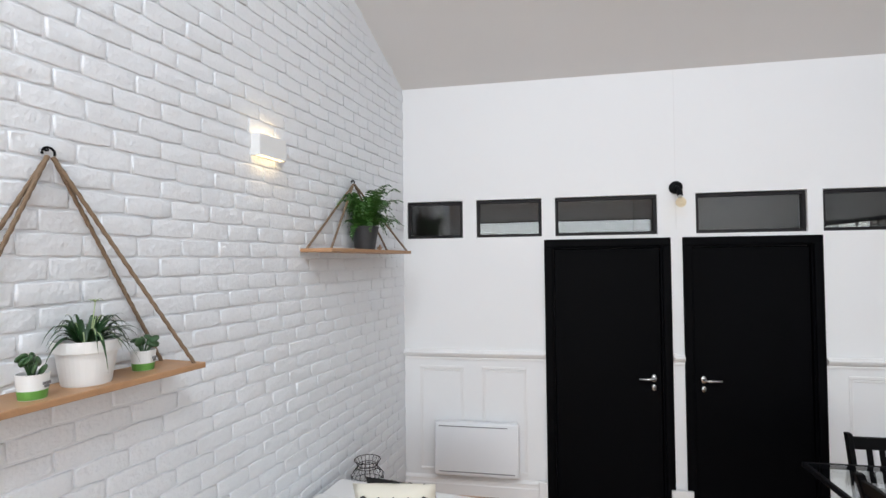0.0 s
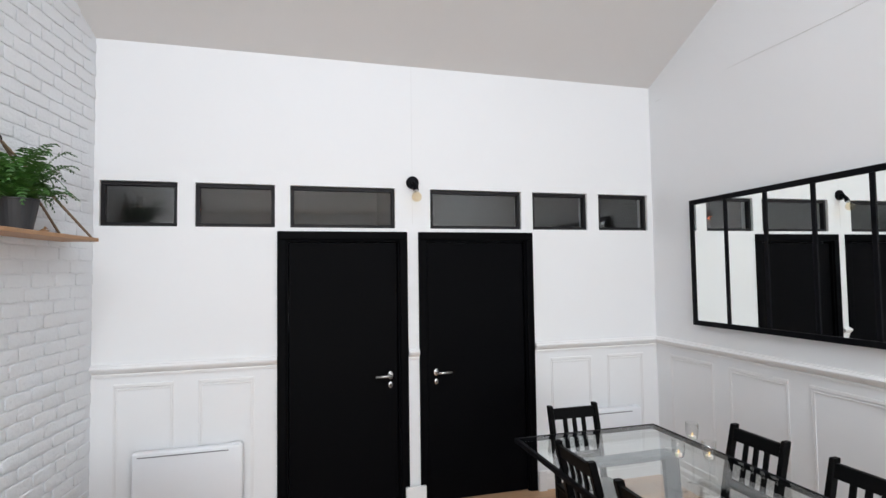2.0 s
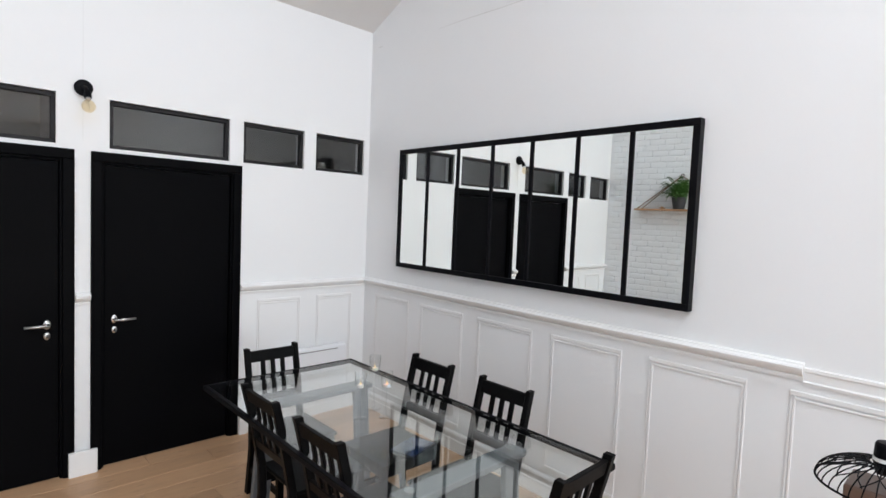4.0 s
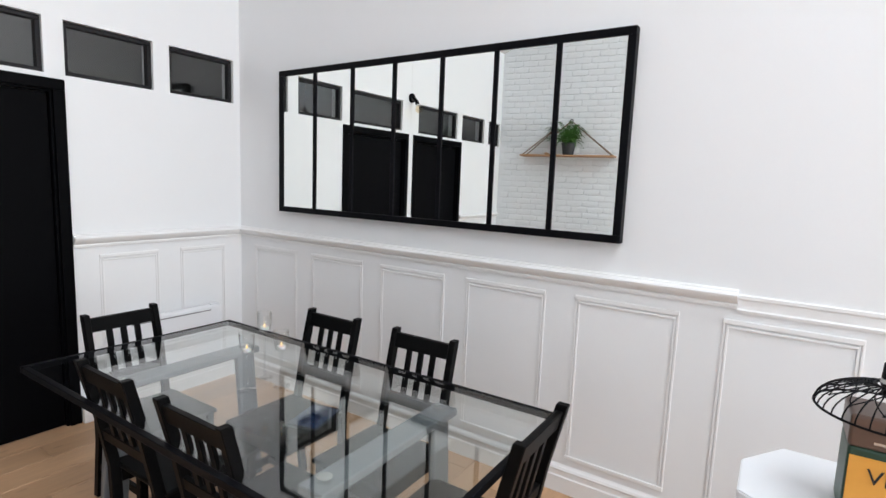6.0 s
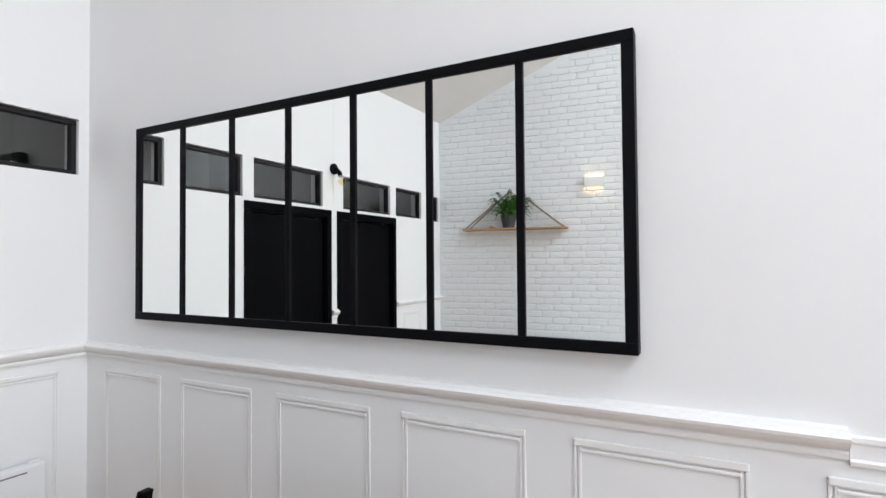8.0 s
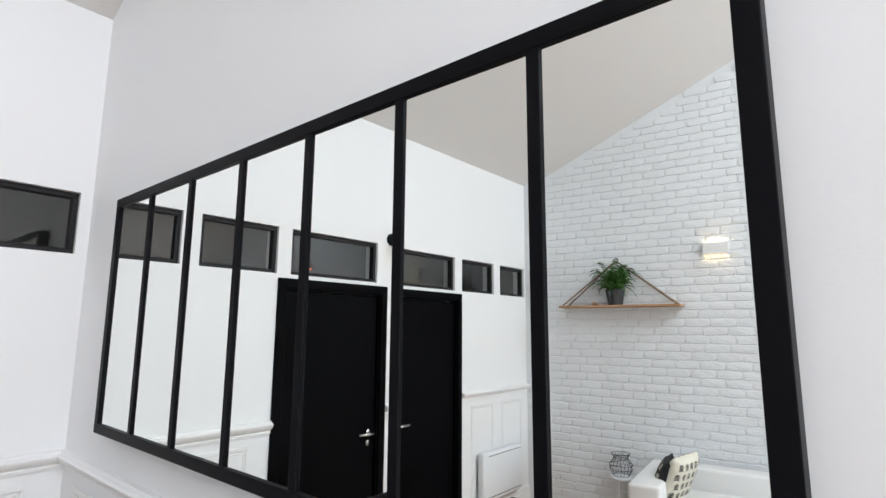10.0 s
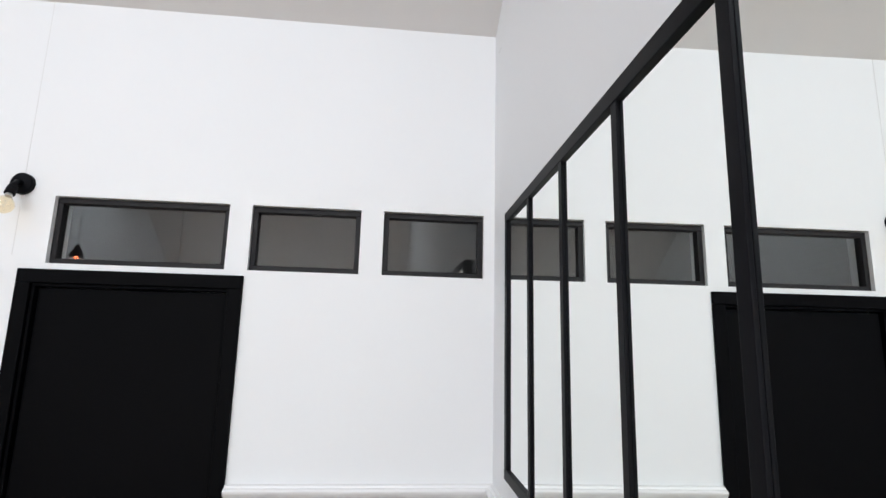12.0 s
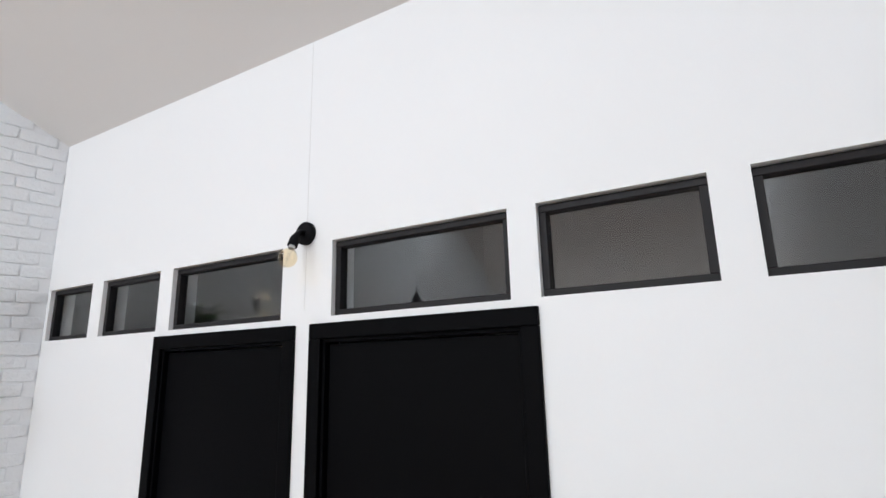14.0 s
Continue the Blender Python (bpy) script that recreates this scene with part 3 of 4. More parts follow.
def small_succulent(y, out, lean, tall):
    g = thing("succulent_plant", "small succulent in a white pot with a green band", "potted plant", group="small succulents")
    g.matrix_world = on_shelf(y, SA[2], out)
    part("pot", lathe([(0, 0), (0.034, 0), (0.042, 0.072), (0.039, 0.072), (0.037, 0.06), (0, 0.06)], 28), POT_WHITE, g)
    part("green_band", lathe([(0.0338, 0.001), (0.0345, 0.001), (0.0378, 0.026), (0.036, 0.026)], 28), GREEN_BAND, g, "green band round the pot foot")
    for x, w, z in ((0.008, 0.030, 0.046), (0.012, 0.018, 0.037)):
        bm = box((-w / 2, -0.0425, z - 0.005), (w / 2, -0.039, z + 0.003), 0.001)
        bm.transform(Matrix.Rotation(radians(20), 4, "Z"))
        part("print_bar", bm, SLOT, g)
    part("soil", lathe([(0, 0.063), (0.037, 0.061), (0.036, 0.06), (0, 0.06)], 14), SOIL, g)
    rnd = random.Random(int(y * 100))
    for k in range(8):
        a, h = rnd.uniform(0, math.tau), rnd.uniform(0.02, tall)
        r = rnd.uniform(0.008, 0.038)
        p = Vector((r * math.cos(a) + lean * h, r * math.sin(a), 0.062 + h))
        part("stem", tube([(0.2 * p.x, 0.2 * p.y, 0.058), p], 0.003, 6), SUCC, g)
        bm = bmesh.new()
        bmesh.ops.create_icosphere(bm, subdivisions=2, radius=1, matrix=Matrix.Translation(p) @ Euler((rnd.uniform(0.5, 1.5), rnd.uniform(-0.7, 0.7), a)).to_matrix().to_4x4() @ Matrix.Diagonal((0.019, 0.016, 0.006, 1)))
        part("leaf", bm, SUCC, g, smooth=True)


small_succulent(SUCC_Y[0], 0.15, -0.1, 0.06)
small_succulent(SUCC_Y[1], 0.11, 0.1, 0.06)


def fern():
    g = thing("fern_plant", "lush green fern in a charcoal tapered pot on the hanging shelf", "potted plant")
    g.matrix_world = on_shelf(FERN_Y, SB[2], 0.11)
    part("pot", lathe([(0, 0), (0.068, 0), (0.094, 0.148), (0.097, 0.15), (0.097, 0.158), (0.09, 0.158), (0.086, 0.135), (0, 0.135)], 32), POT_GREY, g, "charcoal pot")
    part("soil", lathe([(0, 0.142), (0.08, 0.138), (0.079, 0.134), (0, 0.134)], 18), SOIL, g)
    rnd = random.Random(11)
    for k in range(84):
        a = rnd.uniform(0, math.tau)
        ln = rnd.uniform(0.1, 0.27)
        if math.sin(a) > 0.35:
            ln *= 0.5
        up, droop = rnd.uniform(0.06, 0.29), rnd.uniform(0.0, 0.17)
        d, side = Vector((math.cos(a), math.sin(a), 0)), Vector((-math.sin(a), math.cos(a), 0))
        bm = bmesh.new()
        n = 17
        spine = [Vector((0.03 * d.x, 0.03 * d.y, 0.14)) + d * ln * u * 0.9 + Vector((0, 0, up * math.sin(u * 1.8) - droop * u * u)) for u in [i / n for i in range(n + 1)]]
        tube(spine, 0.0012, 4, bm)
        for i in range(3, n + 1):
            u = i / n
            w = 0.038 * math.sin(math.pi * (0.18 + 0.8 * u)) + 0.006
            t = (spine[i] - spine[i - 1]).normalized()
            for s in (-1, 1):
                tip = spine[i] + side * s * w + t * 0.008 + Vector((0, 0, rnd.uniform(-0.012, 0.006)))
                hw = t * 0.0062
                mid = spine[i].lerp(tip, 0.5) + Vector((0, 0, 0.004))
                vs = [bm.verts.new(q) for q in (spine[i] - hw * 0.6, mid - hw, tip, mid + hw, spine[i] + hw * 0.6)]
                bm.faces.new(vs)
        part("frond", bm, FERN, g)


fern()

# ornament beside the fern
bm = tube([(-0.035, 0, 0.012), (-0.01, -0.004, 0.016), (0.02, 0.004, 0.014), (0.05, 0, 0.022)], [0.004, 0.012, 0.011, 0.003], 8)
tube([(0.0, 0, 0.018), (0.012, 0.0, 0.035), (0.03, 0, 0.03)], [0.007, 0.006, 0.002], 7, bm)
ob = tagged(part("wooden_ornament", bm, PINE, smooth=True), "small carved brown wooden ornament on the hanging shelf", "ornament")
ob.matrix_world = on_shelf(FERN_Y + 0.2, SB[2], 0.12)


# ---- dining table ----
TX0, TX1, TY0, TY1, TZ = 1.27, 2.275, 0.945, 2.965, 0.75


def dining_table():
    g = thing("dining_table", "clear glass dining table with black rim and grey trestle legs", "table", ((TX0 + TX1) / 2, (TY0 + TY1) / 2, 0))
    hx, hy, r = (TX1 - TX0) / 2, (TY1 - TY0) / 2, 0.024
    glass = part("tabletop", box((-hx + r, -hy + r, TZ - 0.012), (hx - r, hy - r, TZ), 0.0), TABLE_GLASS, g, "clear glass top")
    glass.visible_shadow = False
    for s in (-1, 1):
        part("long_rim", box((min(s * hx, s * (hx - r)), -hy + r, TZ - 0.026), (max(s * hx, s * (hx - r)), hy - r, TZ + 0.001), 0.003, 2), FRAME, g, "black rim")
        part("end_rim", box((-hx, min(s * hy, s * (hy - r)), TZ - 0.026), (hx, max(s * hy, s * (hy - r)), TZ + 0.001), 0.003, 2), FRAME, g, "black rim")
    for s in (-1, 1):
        y = s * 0.60
        part("trestle_beam", box((-0.36, y - 0.05, TZ - 0.058), (0.36, y + 0.05, TZ - 0.028), 0.004), GREYLEG, g, "grey metal beam")
        for e in (-1, 1):
            part("leg", box((-0.05, -0.016, 0.0), (0.05, 0.016, TZ - 0.058), 0.004, 1, Matrix.Translation((e * 0.30, y, 0)) @ Matrix(((1, 0, e * -0.05 / 0.7, e * 0.05), (0, 1, 0, 0), (0, 0, 1, 0), (0, 0, 0, 1)))), GREYLEG, g, "grey flat metal leg")
            part("glass_pad", lathe([(0, TZ - 0.028), (0.024, TZ - 0.028), (0.024, TZ - 0.014), (0, TZ - 0.0135)], 20, at=(e * 0.30, y, 0)), STEEL, g, "round steel glass support")
        part("foot_bar", box((-0.3, y - 0.03, 0.10), (0.3, y + 0.03, 0.13), 0.003), GREYLEG, g)
    part("stretcher", box((-0.03, -0.584, 0.10), (0.03, 0.584, 0.13), 0.003), GREYLEG, g)


dining_table()


# ---- chairs ----
def dining_chair(at, turn):
    g = thing("dining_chair", "black stained wooden dining chair with a slatted back", "chair", (*at, 0), turn, group="chairs round the table")
    W, D, S = 0.36, 0.40, 0.45
    part("seat", box((-W / 2 - 0.012, -D / 2 - 0.02, S - 0.02), (W / 2 + 0.012, D / 2 - 0.02, S), 0.006, 2), CHAIR, g)
    lean = 0.09
    for s in (-1, 1):
        x = s * (W / 2 - 0.018)
        pts = [(x, D / 2 + 0.03, 0), (x, D / 2 - 0.012, 0.3), (x, D / 2 - 0.008, S), (x, D / 2 + lean * 0.4, 0.68), (x, D / 2 + lean, 0.90)]
        bm, rows = bmesh.new(), []
        for p in pts:
            rows.append([bm.verts.new((p[0] + a * 0.015, p[1] + b * 0.02, p[2])) for a, b in ((-1, -1), (1, -1), (1, 1), (-1, 1))])
        for a, b in zip(rows, rows[1:]):
            for i in range(4):
                bm.faces.new((a[i], a[(i + 1) % 4], b[(i + 1) % 4], b[i]))
        bm.faces.new(rows[0][::-1]), bm.faces.new(rows[-1])
        bmesh.ops.bevel(bm, geom=[e for e in bm.edges], offset=0.003, segments=1, affect="EDGES")
        part("rear_leg", bm, CHAIR, g)
        part("leg", box((x - 0.018, -D / 2 - 0.01, 0), (x + 0.018, -D / 2 + 0.028, S - 0.02), 0.003), CHAIR, g)
        part("side_rail", box((x - 0.011, -D / 2 + 0.028, S - 0.085), (x + 0.011, D / 2 - 0.03, S - 0.021), 0.002), CHAIR, g)
        part("stretcher", box((x - 0.010, -D / 2 + 0.028, 0.15), (x + 0.010, D / 2 - 0.02, 0.185), 0.002), CHAIR, g)
    part("front_rail", box((-W / 2 + 0.036, -D / 2 - 0.002, S - 0.085), (W / 2 - 0.036, -D / 2 + 0.02, S - 0.021), 0.002), CHAIR, g)
    part("cross_stretcher", box((-W / 2 + 0.028, -0.012, 0.155), (W / 2 - 0.028, 0.012, 0.18), 0.002), CHAIR, g)

    def back_y(z):
        return D / 2 + lean * (0.4 * (z - S) / 0.23 if z < 0.68 else 0.4 + 0.6 * (z - 0.68) / 0.22)

    def sloped(x0, x1, z0, z1, t):
        bm = bmesh.new()
        vs = [bm.verts.new((x, back_y(z) + o, z)) for z in (z0, z1) for x, o in ((x0, -t), (x1, -t), (x1, t), (x0, t))]
        for f in ((3, 2, 1, 0), (4, 5, 6, 7), (0, 1, 5, 4), (1, 2, 6, 5), (2, 3, 7, 6), (3, 0, 4, 7)):
            bm.faces.new([vs[i] for i in f])
        bmesh.ops.bevel(bm, geom=list(bm.edges), offset=0.002, segments=1, affect="EDGES")
        return bm
    part("top_rail", sloped(-W / 2 + 0.03, W / 2 - 0.03, 0.815, 0.88, 0.011), CHAIR, g)
    part("lower_rail", sloped(-W / 2 + 0.03, W / 2 - 0.03, 0.565, 0.61, 0.011), CHAIR, g)
    for x in (-0.066, 0, 0.066):
        part("slat", sloped(x - 0.014, x + 0.014, 0.608, 0.817, 0.007), CHAIR, g)
    return g


# each back stands at the outer side; the turn faces the seat to the table
BACK = 0.29
first = dining_chair((2.372 - BACK, 2.215), -90)
for x, y, turn in ((2.378 - BACK, 1.645, -90), (1.285 + BACK, 2.26, 90), (1.285 + BACK, 1.72, 90), (1.725, 3.06 - BACK, 0), (1.87, 0.85 + BACK, 180)):
    copy_thing(first, pose(x, y, 0, 0, 0, turn))

# tablet on a chair seat
g = thing("tablet", "black tablet with a dark blue screen lying on a chair seat", "tablet", (2.13, 2.10, 0.45), 15)
part("case", box((-0.125, -0.09, 0.0), (0.125, 0.09, 0.009), 0.004, 2), FRAME, g)
part("screen", box((-0.108, -0.076, 0.009), (0.108, 0.076, 0.0098)), SCREEN, g, "dark blue screen")


# candle glasses
def candle_glass(x, y, h):
    g = thing("candle_holder", "tall stemmed glass candle holder with a lit tealight", "candle holder", (x, y, TZ), group="candle holders")
    s = h - 0.085
    part("stem", lathe([(0, 0), (0.034, 0.0), (0.034, 0.002), (0.012, 0.007), (0.0045, 0.016), (0.004, s * 0.5), (0.0045, s - 0.012), (0.01, s), (0, s + 0.001)], 24), CLEAR, g, "glass foot and stem", True)
    part("cup", lathe([(0.008, s + 0.001), (0.022, s + 0.006), (0.027, s + 0.02), (0.031, h), (0.0294, h), (0.0254, s + 0.021), (0.0205, s + 0.009), (0.0, s + 0.006)], 28), CLEAR, g, "glass cup", True)
    part("tealight", lathe([(0, s + 0.0095), (0.016, s + 0.0095), (0.0165, s + 0.020), (0.015, s + 0.021), (0, s + 0.020)], 20), WAX, g, "white wax tealight")
    part("flame", lathe([(0, s + 0.0215), (0.0025, s + 0.024), (0.003, s + 0.028), (0.001, s + 0.036), (0, s + 0.038)], 8), FLAME, g, smooth=True)


candle_glass(1.83, 2.08, 0.285)
candle_glass(1.81, 1.95, 0.235)
candle_glass(1.70, 2.02, 0.235)


# ---- sideboard with cage lamp and tin ----
def console():
    g = thing("side_table", "white boxy side table with clipped corners", "table", (2.02, 0.045, 0))
    out = [(0.11, 0.30), (0.26, 0.20), (0.26, -0.40), (-0.20, -0.40), (-0.20, 0.12), (-0.08, 0.30)]
    for name, z0, z1, k in (("body", 0.0, 0.815, 0.97), ("top", 0.8151, 0.84, 1.0)):
        bm = bmesh.new()
        lo, hi = [bm.verts.new((x * k, y * k, z0)) for x, y in out], [bm.verts.new((x * k, y * k, z1)) for x, y in out]
        bm.faces.new(lo[::-1]), bm.faces.new(hi)
        for i in range(6):
            bm.faces.new((lo[i], lo[(i + 1) % 6], hi[(i + 1) % 6], hi[i]))
        bmesh.ops.bevel(bm, geom=list(bm.edges), offset=0.004, segments=2, affect="EDGES")
        part(name, bm, RADIATOR, g)


console()
LX, LY = 2.0, 0.06


def tin():
    g = thing("storage_tin", "brown and green printed tin with an orange label", "tin", (LX + 0.02, LY - 0.02, 0.84), 90)
    part("body", box((-0.095, -0.07, 0), (0.095, 0.07, 0.185), 0.008, 3), BOTTLE, g)
    part("lid", box((-0.097, -0.072, 0.185), (0.097, 0.072, 0.262), 0.008, 3), BROWN, g, "brown lid")
    part("label_panel", box((-0.062, 0.0695, 0.05), (0.09, 0.0715, 0.165), 0.0), ORANGE, g, "orange label")
    cu = bpy.data.curves.new("lettering", "FONT")
    cu.body, cu.size, cu.extrude = "VIN", 0.052, 0.0003
    t = new("lettering_source", cu)
    dep = bpy.context.evaluated_depsgraph_get()
    me = bpy.data.meshes.new_from_object(t.evaluated_get(dep))
    bpy.data.objects.remove(t)
    me.materials.clear()
    me.materials.append(INK)
    ob = new("lettering", me)
    ob.parent = g
    ob.matrix_basis = pose(0.055, 0.0722, 0.105, 90, 0, 180)
    part("shine_bar", box((-0.08, 0.0722, 0.2), (0.05, 0.0735, 0.207), 0.0), STEEL, g)


tin()


def cage_lamp():
    g = thing("cage_lamp", "black wire dome lamp shade with a black socket and cable", "lamp", (LX, LY, 1.102))
    R, Hh = 0.148, 0.07

    def at(a, u):
        return (R * math.sin(u * math.pi / 2) * math.cos(a), R * math.sin(u * math.pi / 2) * math.sin(a), Hh * math.cos(u * math.pi / 2))
    for k in range(34):
        a = k * math.tau / 34
        part("wire", tube([at(a, 0.14 + 0.86 * i / 7) for i in range(8)], 0.0018, 5), FRAME, g)
    for s in (-1, 1):
        for k in range(13):
            a = k * math.tau / 13
            part("lattice_wire", tube([at(a + s * 0.5 * i / 5, 0.2 + 0.5 * i / 5) for i in range(6)], 0.0016, 5), FRAME, g)
    for u, r in ((0.16, 0.003), (1.0, 0.003)):
        part("hoop", tube([at(i * math.tau / 40, u) for i in range(41)], r, 6), FRAME, g)
    part("socket", lathe([(0, 0.04), (0.020, 0.04), (0.027, 0.072), (0.025, 0.118), (0.021, 0.124), (0, 0.125)], 24), FRAME, g, "black tapered socket")
    part("tape", lathe([(0.0266, 0.074), (0.0274, 0.074), (0.0270, 0.084), (0.0262, 0.084)], 24), POT_WHITE, g, "pale tape")
    part("cable", tube([(0.02, -0.01, 0.095), (0.06, -0.06, 0.105), (0.10, -0.12, 0.085), (0.13, -0.19, 0.02), (0.14, -0.26, -0.12), (0.12, -0.3, -0.256)], 0.006, 8), FRAME, g, "black cable", True)


cage_lamp()


# ---- sofa, cushion, wire lantern ----
def sofa():
    g = thing("sofa", "white leatherette sofa against the brick wall", "sofa", (west_x(1.75) + 0.06, 1.75, 0), -WEST_SKEW)
    part("seat_base", box((0.2, -0.78, 0.06), (0.93, 0.72, 0.28), 0.03, 3), SOFA, g, smooth=True)
    for y in (-0.78, -0.03):
        part("seat_cushion", box((0.2, y + 0.005, 0.28), (0.95, y + 0.745, 0.42), 0.04, 4), SOFA, g, smooth=True)
    part("backrest", box((0.0, -1.0, 0.06), (0.2, 0.72, 0.60), 0.03, 4), SOFA, g, smooth=True)
    part("arm", box((0.0, 0.725, 0.06), (0.95, 0.97, 0.585), 0.03, 4), SOFA, g, smooth=True)
    part("arm", box((0.2, -1.0, 0.06), (0.95, -0.785, 0.585), 0.03, 4), SOFA, g, smooth=True)
    for x, y in ((0.06, -0.93), (0.88, -0.93), (0.06, 0.9), (0.88, 0.9)):
        part("foot", box((x - 0.025, y - 0.025, 0), (x + 0.025, y + 0.025, 0.06)), FRAME, g)


sofa()


def cushion(at, turn, label, dark):
    g = thing("cushion", label, "cushion")
    g.matrix_world = pose(*at, -68, 0, turn)
    W = 0.44
    bm, n, grid = bmesh.new(), 12, {}
    for s in (-1, 1):
        for i in range(n + 1):
            for j in range(n + 1):
                u, v = 2 * i / n - 1, 2 * j / n - 1
                h = 0.07 * ((1 - u ** 4) * (1 - v ** 4)) ** 0.6
                k = 1 - 0.05 * (1 - abs(u * v))
                grid[s, i, j] = bm.verts.new((u * W / 2 * k, v * W / 2 * k, s * h))
        for i in range(n):
            for j in range(n):
                q = [grid[s, i, j], grid[s, i + 1, j], grid[s, i + 1, j + 1], grid[s, i, j + 1]]
                bm.faces.new(q if s > 0 else q[::-1])
    bmesh.ops.remove_doubles(bm, verts=bm.verts, dist=1e-5)
    part("cover", bm, INK if dark else FABRIC, g, smooth=True)
    for a in range(-2, 3):
        for b in range(-2, 3):
            bm = bmesh.new()
            cx, cy = a * 0.078 + (0.02 if b % 2 else 0), b * 0.08
            for k in range(3):
                for s in (-1, 1):
                    pts = [(cx, cy + 0.02 - k * 0.017), (cx + s * 0.022, cy + 0.006 - k * 0.017), (cx + s * 0.022, cy - 0.004 - k * 0.017), (cx, cy + 0.010 - k * 0.017)]
                    for sg in (1, -1):
                        vs = []
                        for x, y in [(px, 2 * cy - py) for px, py in pts]:
                            u, v = x / (W / 2), y / (W / 2)
                            vs.append(bm.verts.new((x, y, sg * (0.07 * ((1 - u ** 4) * (1 - v ** 4)) ** 0.6 + 0.0015))))
                        bm.faces.new(vs)
            part("arrow_print", bm, FABRIC if dark else INK, g)


cushion((-0.98, 2.33, 0.565), 8, "cream cushion with black arrow print leaning on the sofa", False)

cushion((-0.96, 2.46, 0.515), -14, "black cushion with cream zigzag print behind another cushion", True)


def lantern():
    g = thing("wire_lantern", "small black wire cage lantern on a white stool behind the sofa", "lantern", (-1.37, 2.98, 0.40))
    prof = [(0.075, 0.0), (0.105, 0.06), (0.11, 0.10), (0.07, 0.15), (0.066, 0.165), (0.088, 0.20)]
    for k in range(18):
        a = k * math.tau / 18
        part("wire", tube([(r * math.cos(a), r * math.sin(a), z) for r, z in prof], 0.0016, 5), FRAME, g)
    for r, z in prof:
        part("hoop", tube([(r * math.cos(i * math.tau / 28), r * math.sin(i * math.tau / 28), z) for i in range(29)], 0.0022, 5), FRAME, g)


lantern()
g = thing("stool", "plain white round stool between sofa and wall", "stool", (-1.37, 2.98, 0))
part("top", lathe([(0, 0.37), (0.10, 0.37), (0.105, 0.38), (0.10, 0.398), (0, 0.398)], 28), RADIATOR, g)
for k in range(3):
    a = k * math.tau / 3
    part("leg", tube([(0.08 * math.cos(a), 0.08 * math.sin(a), 0), (0.08 * math.cos(a), 0.08 * math.sin(a), 0.37)], 0.010, 8), RADIATOR, g)

# ---- pendant seen in the glass ----
g = thing("pendant_lamp", "dark pendant lamp with a glowing red bulb on a cord", "lamp", (-1.48, -0.5, 2.78))
part("shade", lathe([(0.085, 0.0), (0.08, 0.03), (0.045, 0.09), (0.025, 0.12), (0.022, 0.15), (0.0, 0.155), (0.0, 0.15), (0.019, 0.147), (0.022, 0.12), (0.042, 0.088), (0.077, 0.03), (0.083, 0.001)], 28), FRAME, g)
part("bulb", lathe([(0, -0.035), (0.02, -0.03), (0.03, -0.01), (0.028, 0.012), (0.015, 0.035), (0, 0.04)], 18), RED_BULB, g, "glowing red bulb", True)
part("cord", tube([(0, 0, 0.15), (0, 0, roof_z(-0.5) - 2.78)], 0.004, 6), FRAME, g)

# ---- bricks of the west wall ----
PITCH_Z, PITCH_Y, JOINT = 0.0785, 0.212, 0.0058
SK = math.hypot(1, 0.14)


def brick_geo(bm, rnd, cx, cz, w, h, m=None):
    """A brick face with softened, uneven edges, standing a little out of the mortar."""
    d1 = rnd.uniform(0.0048, 0.009)
    tilt = rnd.uniform(-0.0015, 0.0015)
    base = []
    for sx, sz in ((-1, -1), (-0.5, -1), (0, -1), (0.5, -1), (1, -1), (1, 1), (0.5, 1), (0, 1), (-0.5, 1), (-1, 1)):
        c = 0.004 if abs(sx) == 1 else 0.0
        base.append((sx * (w / 2) + rnd.uniform(-0.003, 0.003), sz * (h / 2 - c) + rnd.uniform(-0.0026, 0.0026)))
    vs = []
    for ins_, dep in ((0.0, -0.012), (0.0006, d1 * 0.45), (0.0026, d1 * 0.9), (0.0075, d1)):
        ring = []
        for x, z in base:
            kx, kz = 1 - 2 * ins_ / w, 1 - 2 * ins_ / h
            ring.append(bm.verts.new((cx + x * kx, -dep - tilt * x / w + (rnd.uniform(-0.0008, 0.0008) if dep > 0 else 0), cz + z * kz)))
        vs.append(ring)
    for p, q in zip(vs, vs[1:]):
        for i in range(10):
            bm.faces.new((p[i], p[(i + 1) % 10], q[(i + 1) % 10], q[i])).smooth = True
    t = vs[3]
    for i in range(4):
        bm.faces.new((t[i], t[i + 1], t[8 - i], t[9 - i])).smooth = True


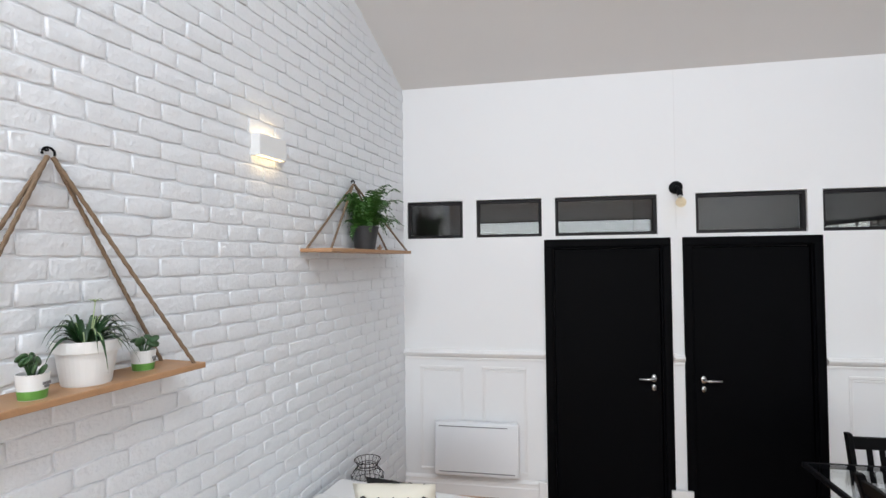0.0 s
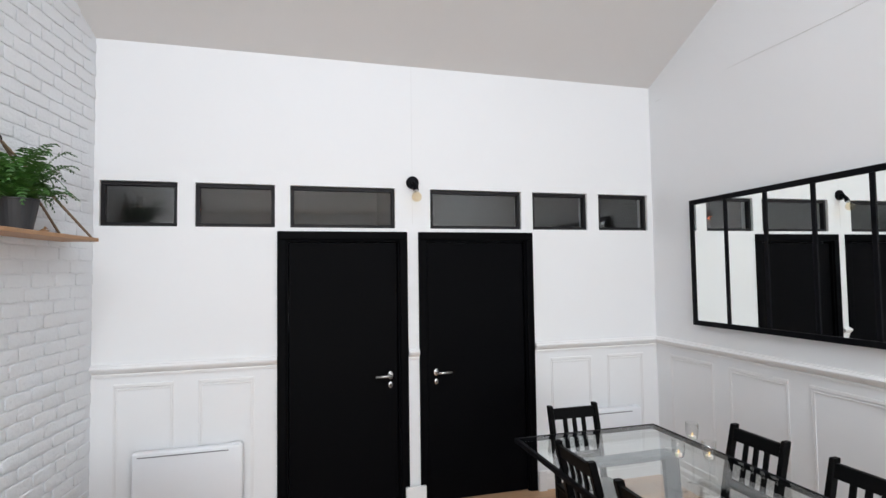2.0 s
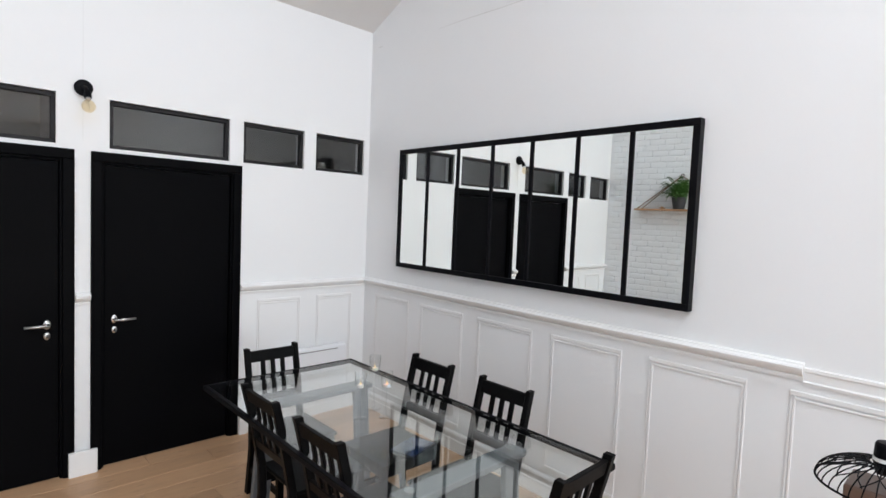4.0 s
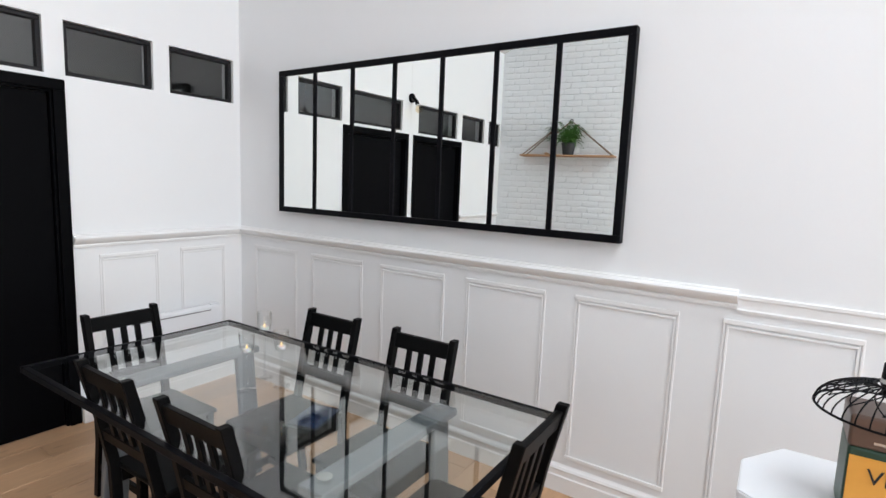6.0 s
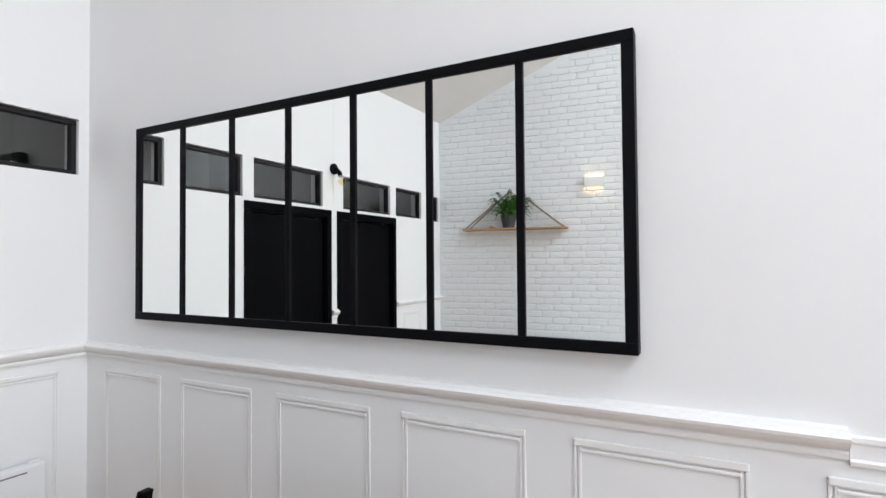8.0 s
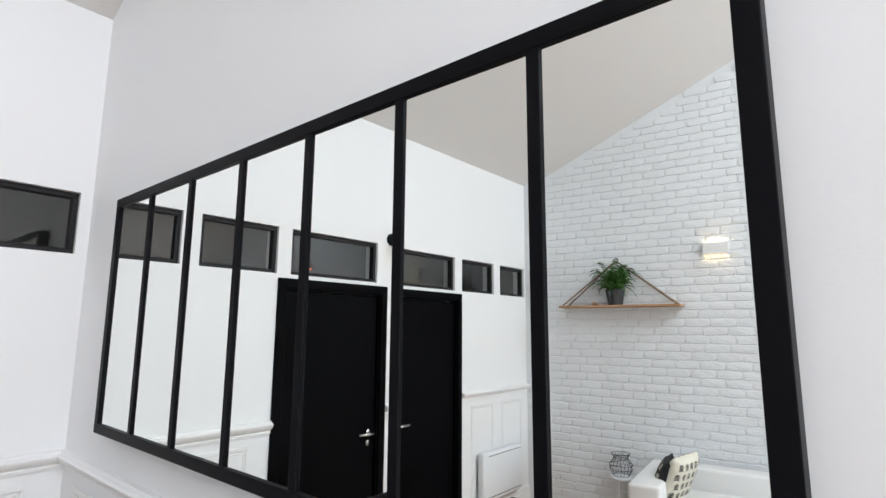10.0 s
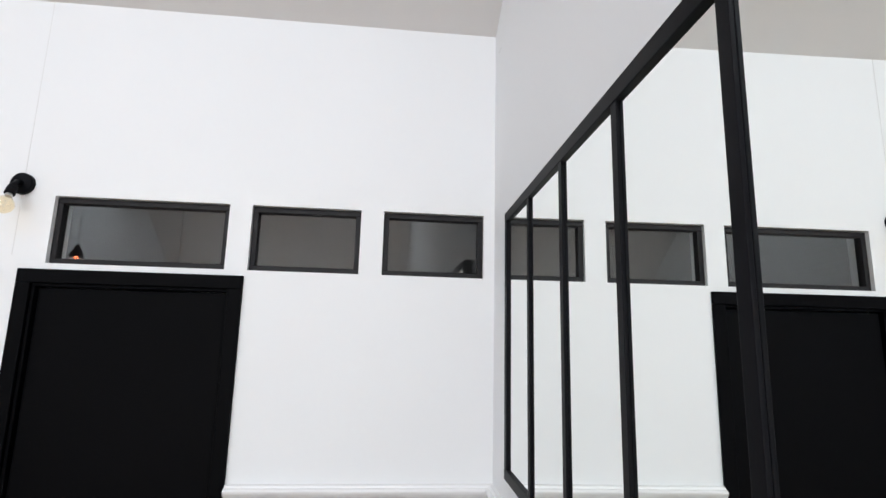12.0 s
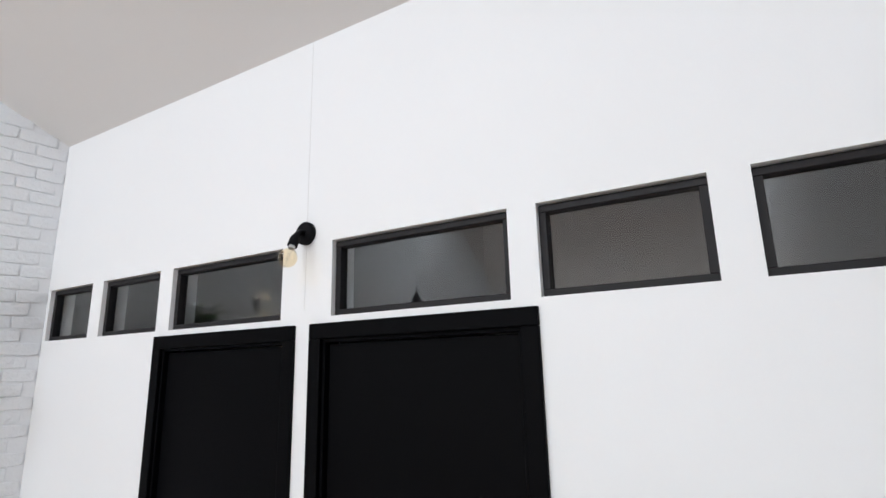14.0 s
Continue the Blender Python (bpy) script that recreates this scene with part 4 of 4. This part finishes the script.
rnd = random.Random(7)
variants = []
for k in range(24):
    bm = bmesh.new()
    brick_geo(bm, rnd, 0, 0, PITCH_Y - JOINT - rnd.uniform(0.0, 0.004), PITCH_Z - JOINT + rnd.uniform(-0.001, 0.003))
    variants.append(mesh_of("brick", bm, BRICK))
rest_v, rest_f = [], []
rest = bmesh.new()
count = 0
along0 = (NY - SY) * SK
for row in range(74):
    z = 0.0398 + row * PITCH_Z
    x = (row % 2) * 0.5 * PITCH_Y * rnd.uniform(0.8, 1.2) - rnd.uniform(0.0, 0.06)
    while x < along0:
        x0, x1 = max(x, 0.004), min(x + PITCH_Y, along0)
        x += PITCH_Y
        if x1 - x0 < 0.03:
            continue
        xm = (x0 + x1) / 2
        y = NY - xm / SK
        if z + PITCH_Z / 2 > roof_z(y) - 0.015:
            continue
        full = x1 - x0 > PITCH_Y - 0.001
        if full and 0.75 < y < 2.75 and 1.15 < z < 3.0 and count < 300:
            ob = new("brick", rnd.choice(variants))
            ob.parent = wall_west
            ob.matrix_basis = pose(west_x(y), y, z, rnd.uniform(-0.8, 0.8), rnd.choice((0, 180)) + rnd.uniform(-0.5, 0.5), 90 - WEST_SKEW)
            count += 1
        else:
            brick_geo(rest, rnd, -xm, z, x1 - x0 - JOINT, PITCH_Z - JOINT + rnd.uniform(-0.001, 0.003))
ob = part("brickwork", rest, BRICK, wall_west)
tagged(ob, "white painted brickwork", kind="stuff")
ob.matrix_basis = pose(WX0, NY, 0, 0, 0, 90 - WEST_SKEW)

# ---- floor planks ----
floor = structure("floor", box((-3.2, SY - 0.1, -0.1), (3.3, NY + 0.02, -0.012)), SOIL, "light oak plank floor", "floor")
planks = []
for k in range(3):
    planks.append(mesh_of("plank", box((0, 0, -0.012), ((1.26, 1.26, 0.9)[k] - 0.002, 0.188, 0), 0.0015), OAK))
for row in range(60):
    y = SY + row * 0.19
    if y > NY - 0.1:
        break
    x = -3.0 - rnd.uniform(0, 1.2)
    while x < 3.2:
        k = rnd.randrange(3)
        L = (1.26, 1.26, 0.9)[k]
        if x + L > -2.95:
            ob = new("plank", planks[k])
            ob.parent = floor
            ob.matrix_basis = pose(x, y, 0)
        x += L
